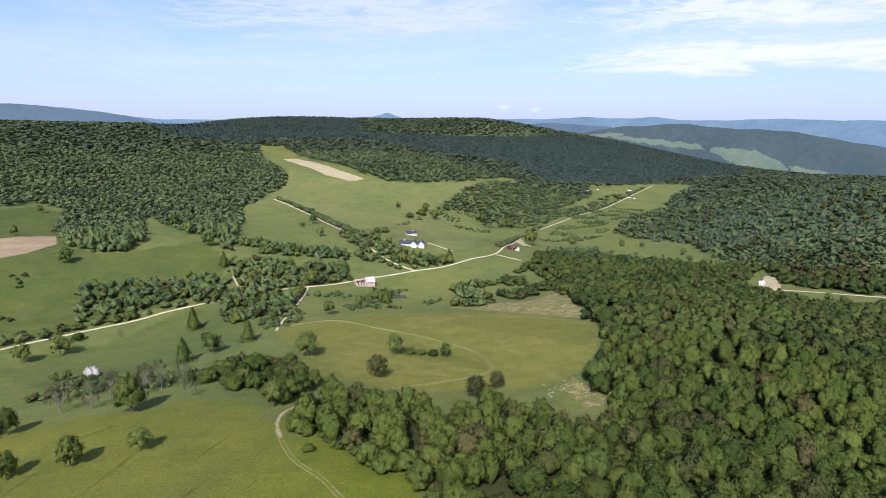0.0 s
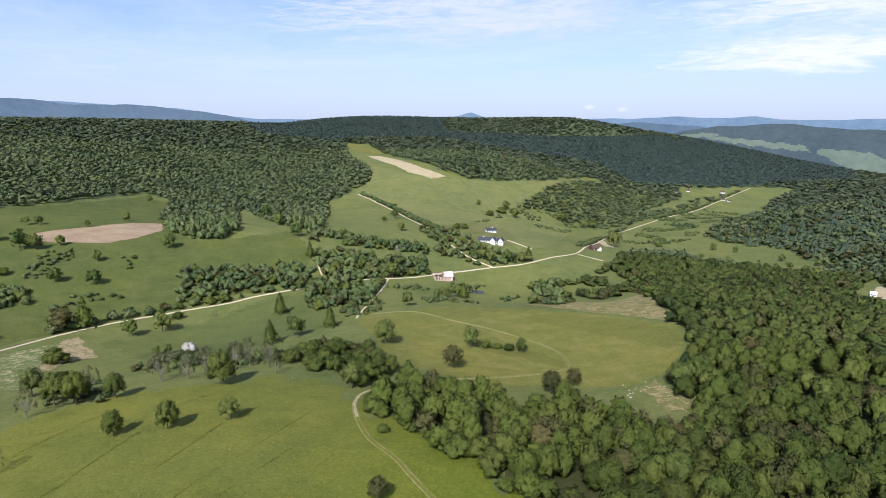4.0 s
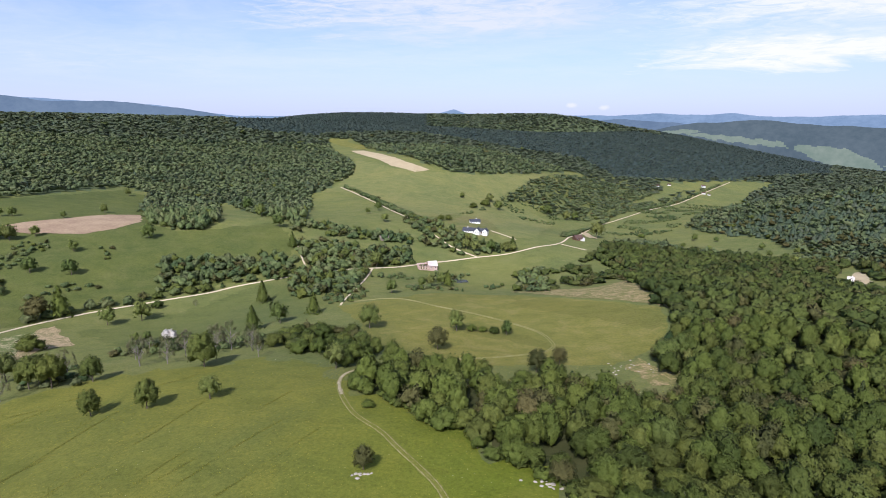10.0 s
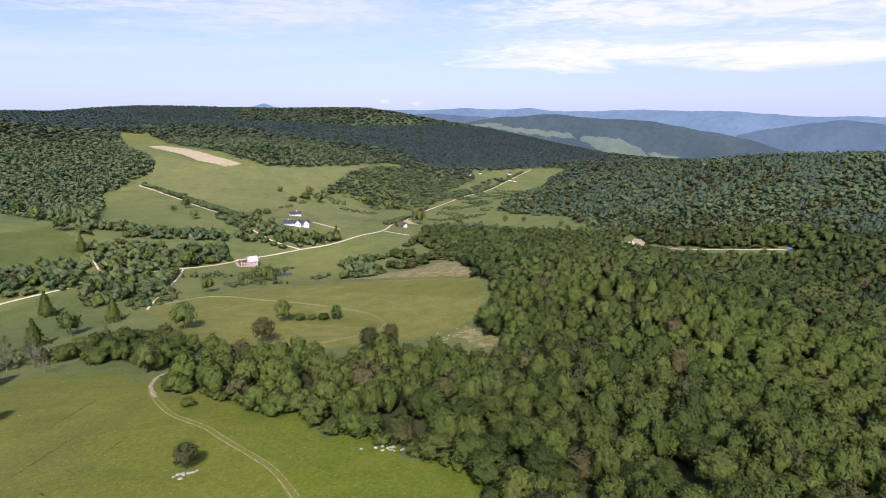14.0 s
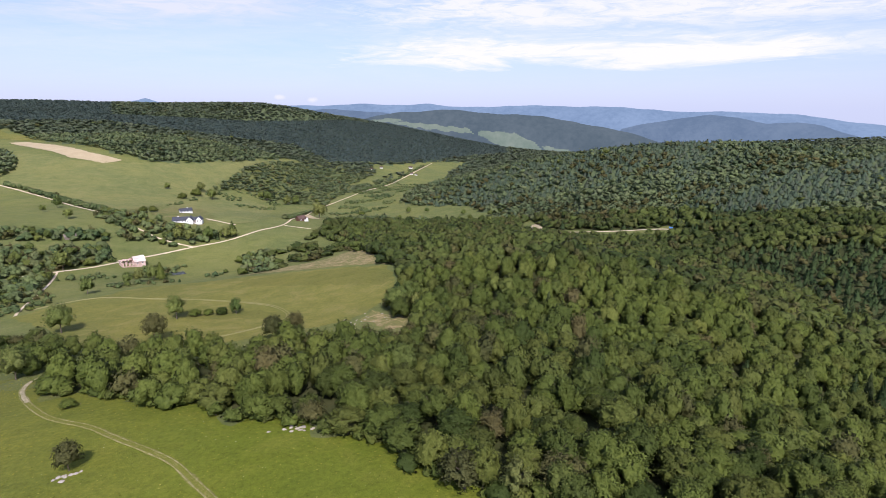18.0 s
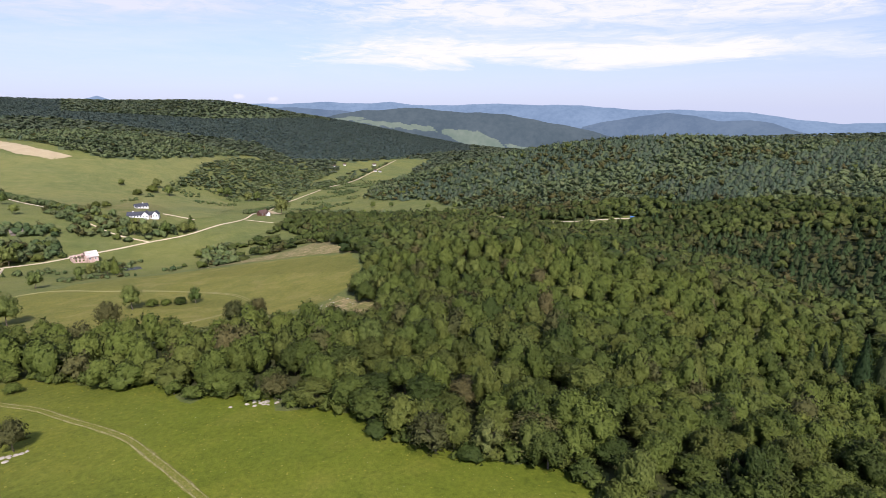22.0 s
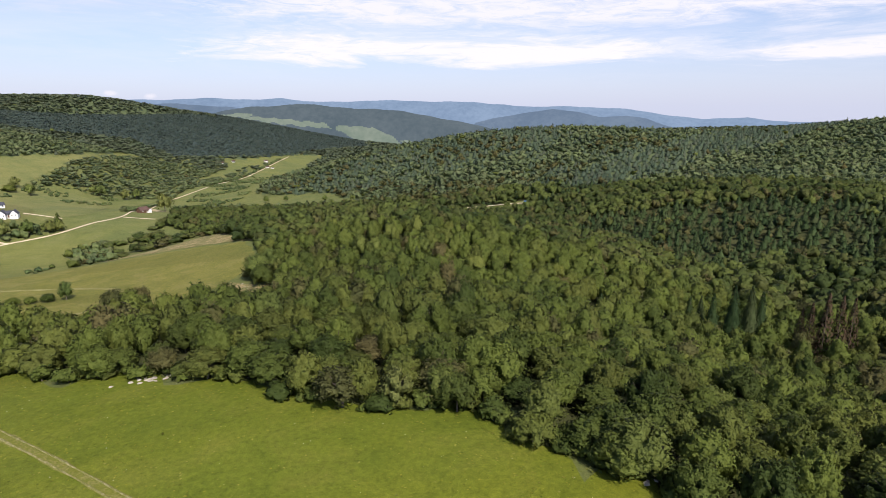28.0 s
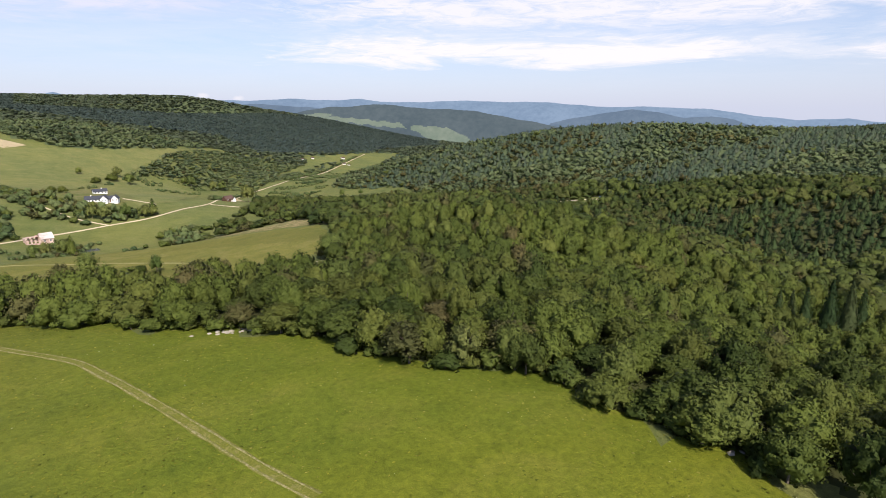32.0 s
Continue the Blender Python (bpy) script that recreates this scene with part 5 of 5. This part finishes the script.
def build_houses():
    farm = site("farmhouse", FARM[0], FARM[1], -8, "long white farmhouse with dark slate roofs and two gables")
    wing(farm, (-4.5, 0.6, 0), 0, 13.5, 6.2, 2.7, 5.0, WHITE_WALL, SLATE, fronts=6, chimney=-2.5)
    wing(farm, (2.6, -0.9, 0), -90, 8.4, 5.0, 3.0, 5.6, WHITE_WALL, SLATE, sides=2)
    wing(farm, (6.4, 0.8, 0), 0, 5.6, 5.6, 2.6, 4.6, WHITE_WALL, SLATE, fronts=2, door=0.0)
    wing(farm, (9.8, -0.2, 0), -90, 7.2, 4.6, 2.8, 5.2, WHITE_WALL, SLATE, sides=2)
    back = site("cottage", FARM_BACK[0], FARM_BACK[1], 14, "small white cottage with a dark slate roof")
    wing(back, (0, 0, 0), 0, 10.5, 5.6, 2.5, 4.4, WHITE_WALL, SLATE, fronts=4, chimney=1.5)
    barn = site("barn", BARN[0], BARN[1], 22, "ruined pink plaster barn with a weathered sheet roof", "barn")
    wing(barn, (3.6, 0, 0), 0, 6.6, 7.2, 3.3, 6.2, PINK_WALL, RUSTY, fronts=2, sides=1)
    ruin = bmesh.new()
    for x0, x1, top in ((-7.6, -6.4, 3.4), (-5.4, -4.4, 3.9), (-3.3, -2.2, 3.1), (-1.2, 0.2, 4.2)):
        block(ruin, x0, -3.5, -1.2, x1, -3.0, top)
        block(ruin, x0, 3.0, -1.2, x1, 3.5, top + 0.7)
    block(ruin, -7.6, -3.5, -1.2, 0.2, -3.06, 1.0)
    block(ruin, -7.6, 3.06, -1.2, 0.2, 3.5, 1.6)
    block(ruin, -7.7, -3.0, -1.2, -7.2, 3.0, 3.6)
    bmesh.ops.recalc_face_normals(ruin, faces=ruin.faces)
    part("ruined_wall", ruin, PINK_WALL, barn, "broken pink plaster walls without a roof")
    sheet = bmesh.new()
    block(sheet, -7.9, 0.2, 4.2, -0.2, 3.9, 4.32)
    bmesh.ops.recalc_face_normals(sheet, faces=sheet.faces)
    part("roof", sheet, PINK_WALL, barn, "sagging remains of a reddish roof")
    cabin = site("cabin", CABIN[0], CABIN[1], 30, "dark timber cabin with a brown roof by the road")
    wing(cabin, (0, 0, 0), 0, 8.0, 6.0, 2.6, 5.2, BROWN_WALL, BROWN_ROOF, fronts=2, door=0.5)
    wing(cabin, (3.2, -2.6, 0), -90, 5.0, 3.6, 2.2, 4.0, WHITE_WALL, BROWN_ROOF)
    villa = site("villa", VILLA[0], VILLA[1], -25, "small white house at the forest clearing", size=1.0)
    wing(villa, (0, 0, 0), 0, 5.0, 4.4, 2.7, 4.4, WHITE_WALL, RUSTY, fronts=2, sides=1, chimney=1.0)
    hut = site("hut", HUT[0], HUT[1], -40, "small hut with a blue sheet roof by the road", "hut", size=0.9)
    wing(hut, (0, 0, 0), 0, 3.6, 3.0, 1.9, 2.7, WOOD, BLUE, fronts=1)
    shed = site("shed", SHED[0], SHED[1], 15, "old grey board shed among trees", "shed")
    wing(shed, (0, 0, 0), 0, 7.0, 5.0, 2.0, 3.6, WOOD, WOOD)
    for x, y, turn, size in FAR_HOUSES:
        far = site("village_house", x, y, turn, "small white village house far down the valley")
        wing(far, (0, 0, 0), 0, 11 * size, 8 * size, 4.0 * size, 7.0 * size, WHITE_WALL, BROWN_ROOF, fronts=3)


FARM, FARM_BACK, BARN, CABIN = (-38.0, 680.0), (-42.0, 742.0), (-79.0, 557.0), (90.0, 724.0)
VILLA, HUT, SHED = (317.0, 546.0), (445.0, 470.0), (-135.0, 610.0)
FAR_HOUSES = [(518, 1580, 10, 0.62), (530, 1572, 30, 0.5), (445, 1640, -20, 0.6), (405, 1606, 15, 0.6), (546, 1672, 5, 0.7)]
build_houses()
field("pond", [(-54, 529), (-45, 525), (-35, 532), (-38, 541), (-50, 540)], WATER, "small grey pond by the meadow trees", "pond", 3.0, 0.12, 0.6)

# ---- stones along the wood's edge ----
def boulder(seed):
    g = random.Random(seed)
    bm = bmesh.new()
    bmesh.ops.create_icosphere(bm, subdivisions=2, radius=0.5)
    for v in bm.verts:
        w = noise.noise(v.co * 2.3 + Vector((seed * 5.0, 0, 0)))
        v.co = Vector((v.co.x * 1.2, v.co.y, v.co.z * 0.62)) * (1 + 0.4 * w)
    me = bpy.data.meshes.new("boulder")
    bm.to_mesh(me)
    bm.free()
    me.materials.append(STONE)
    return me


STONES = [boulder(k) for k in range(4)]
g = random.Random(12)
for cx, cy, spread, count in ((14.2, 133.6, 3.6, 24), (-37.0, 131.5, 1.6, 9), (28.4, 124.0, 1.8, 4), (71.0, 46.0, 1.0, 3), (67.5, 256.0, 11.0, 40)):
    for _ in range(count):
        x, y = cx + g.gauss(0, spread), cy + g.gauss(0, spread * 0.5)
        s = g.uniform(0.5, 1.25)
        ob = new("boulder", g.choice(STONES))
        ob.matrix_world = Matrix.LocRotScale((x, y, ground_z(x, y) + 0.02), Euler((0, 0, g.uniform(0, 6.28))), (s, s, s))
        tagged(ob, "pale weathered field stone in the grass", "boulder", "field stones")

# ---- hills at the horizon, their haze painted as glowing blue ----
def range_of_hills(distance, foot, profile, mat, seed, label, fields=(), first=84.0, last=-92.0, step=0.3, rows=10):
    """A long ridge with a sloping front: degrees to the left, height."""
    az = np.arange(first, last, -step)
    turn, rise = zip(*profile)
    crest = np.interp(-az, [-t for t in turn], rise)
    crest = crest + 4 * np.sin(az * 0.83 + seed) + 1.6 * np.sin(az * 2.3 + seed * 2) + 0.8 * np.sin(az * 11 + seed)
    steps = np.linspace(0, 1, rows)
    back = np.concatenate([np.interp(steps, [0, 0.62, 1], [foot, foot * 0.35, 0]), [-150]])
    verts, faces, slots = [], [], []
    n = len(back)
    for i, (a, top) in enumerate(zip(np.radians(az), crest)):
        rise = np.concatenate([np.interp(steps, [0, 0.62, 1], [-320.0, top * 0.62 - 40, top]), [-320.0]])
        for near, z in zip(back, rise):
            r = distance - near
            verts.append((-math.sin(a) * r, math.cos(a) * r, z))
        if i:
            b = n * (i - 1)
            faces += [(b + j, b + j + n, b + j + n + 1, b + j + 1) for j in range(n - 1)]
            turn_here, level = np.full(n - 1, az[i] + 0.05), rise[:-1] + 3
            slots += np.any([inside(poly, turn_here, level + 4 * np.sin(az[i] * 4)) for poly in fields], axis=0).astype(int).tolist() if fields else [0] * (n - 1)
    ob = mesh_object("backdrop", verts, faces, [mat, FAR_FIELD], smooth=True, slots=slots)
    tagged(ob, label, "hills", kind="structure")


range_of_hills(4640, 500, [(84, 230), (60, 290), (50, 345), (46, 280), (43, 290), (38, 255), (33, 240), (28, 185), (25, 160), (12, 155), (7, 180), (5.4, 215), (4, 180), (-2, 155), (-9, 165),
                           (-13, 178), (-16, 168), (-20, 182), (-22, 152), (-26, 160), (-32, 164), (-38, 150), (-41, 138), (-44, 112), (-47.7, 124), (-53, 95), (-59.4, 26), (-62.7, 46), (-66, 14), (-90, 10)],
               HILL_BLUE, 1.0, "hills on the horizon in a glowing pale blue haze colour")
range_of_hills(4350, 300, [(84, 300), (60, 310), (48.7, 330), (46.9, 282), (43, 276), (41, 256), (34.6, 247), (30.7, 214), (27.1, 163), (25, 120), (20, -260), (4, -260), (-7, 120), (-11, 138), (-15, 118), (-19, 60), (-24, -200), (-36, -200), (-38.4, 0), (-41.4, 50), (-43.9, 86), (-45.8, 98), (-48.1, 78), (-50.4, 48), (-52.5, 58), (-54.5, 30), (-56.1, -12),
                           (-60, -80), (-90, -200)], HILL_MID, 3.0, "wooded hills before the horizon in a glowing blue haze colour", first=70.0, last=-66.0, step=0.2)
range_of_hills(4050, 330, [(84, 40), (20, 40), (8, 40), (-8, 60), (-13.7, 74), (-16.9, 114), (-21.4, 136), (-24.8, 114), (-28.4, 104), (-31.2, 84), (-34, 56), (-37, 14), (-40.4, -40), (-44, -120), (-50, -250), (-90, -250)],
               FAR_WOOD, 2.0, "blue-green wooded hills beyond the valley with pale green fields, haze put in as glow", fields=[HILL_FIELD_A, HILL_FIELD_B, HILL_FIELD_C, HILL_PATCH], first=8.0, last=-56.0, step=0.2, rows=90)

# ---- tufts and weeds in the near meadow ----
TUFT = leaf_material("grass_tufts", (0.080, 0.100, 0.014), (0.205, 0.200, 0.030), (0.30, 0.27, 0.09))
FLOWER = leaf_material("pale_flowers", (0.60, 0.60, 0.45), (0.72, 0.72, 0.66), (0.70, 0.62, 0.20))


def tufts(name, count, size, mat, label, seed, lines=False):
    """Small upright blades in bunches, strewn over the near meadow."""
    g = np.random.default_rng(seed)
    ang = radians(62) - g.random(count * 3) * radians(150)
    r = 52 + 210 * g.random(count * 3) ** 0.8
    x, y = -np.sin(ang) * r, np.cos(ang) * r
    if lines:
        # along the old field terraces that cross the slope
        rows = [smooth_line(points, 1.0) for points in (TERRACE_A, TERRACE_B, TERRACE_C, TERRACE_D, TERRACE_E, TERRACE_F, TERRACE_G, TERRACE_H, TERRACE_I, TERRACE_J, TERRACE_K, TERRACE_L, TERRACE_M, TERRACE_N)]
        spots = [p for row in rows for p in row]
        pick = g.integers(0, len(spots), len(x))
        x = np.array([p.x for p in spots])[pick] + g.normal(0, 0.35, len(x))
        y = np.array([p.y for p in spots])[pick] + g.normal(0, 0.35, len(y))
    thick = patchy(x, y, 9.0, seed * 0.7) if not lines else np.where(patchy(x, y, 5.0, 4.0) > 0.42, 1.0, 0.3)
    keep = (~forest(x, y)) & inside(OPEN_MAIN + OPEN_VALLEY + OPEN_WEST, x, y) & (g.random(len(x)) < thick) & (np.hypot(x, y) < 270)
    x, y = x[keep][:count], y[keep][:count]
    n = len(x)
    spin = g.random(n) * 6.28
    s = size * (0.5 + g.random(n))
    base = np.stack([x, y, land(x, y)], 1)
    side = np.stack([np.cos(spin), np.sin(spin), np.zeros(n)], 1) * s[:, None]
    lean = np.stack([g.normal(0, 0.3, n), g.normal(0, 0.3, n), np.full(n, 0.75)], 1) * s[:, None]
    a = np.stack([base - side, base - side * 0.55 + lean, base + side * 0.6 + lean * 1.1, base + side], 1)
    side2 = side[:, [1, 0, 2]] * (-1, 1, 1)
    b = np.stack([base - side2, base - side2 * 0.5 + lean * 1.1, base + side2 * 0.6 + lean, base + side2], 1)
    tagged(new(name, clumps_mesh(name, np.vstack([a, b]), np.tile((0.0, 0.0, 1.0), (8 * n, 1)), mat, 1.0 + np.tile(g.random(n), 2))), label, "grass", kind="stuff")


tufts("grass_tufts", 18000, 0.19, TUFT, "coarse grass tufts strewn over the meadow", 3)
tufts("terrace_grass", 4000, 0.17, TUFT, "darker rank grass along old field terraces", 6, True)
tufts("meadow_flowers", 900, 0.09, FLOWER, "small pale meadow flowers in the grass", 9)
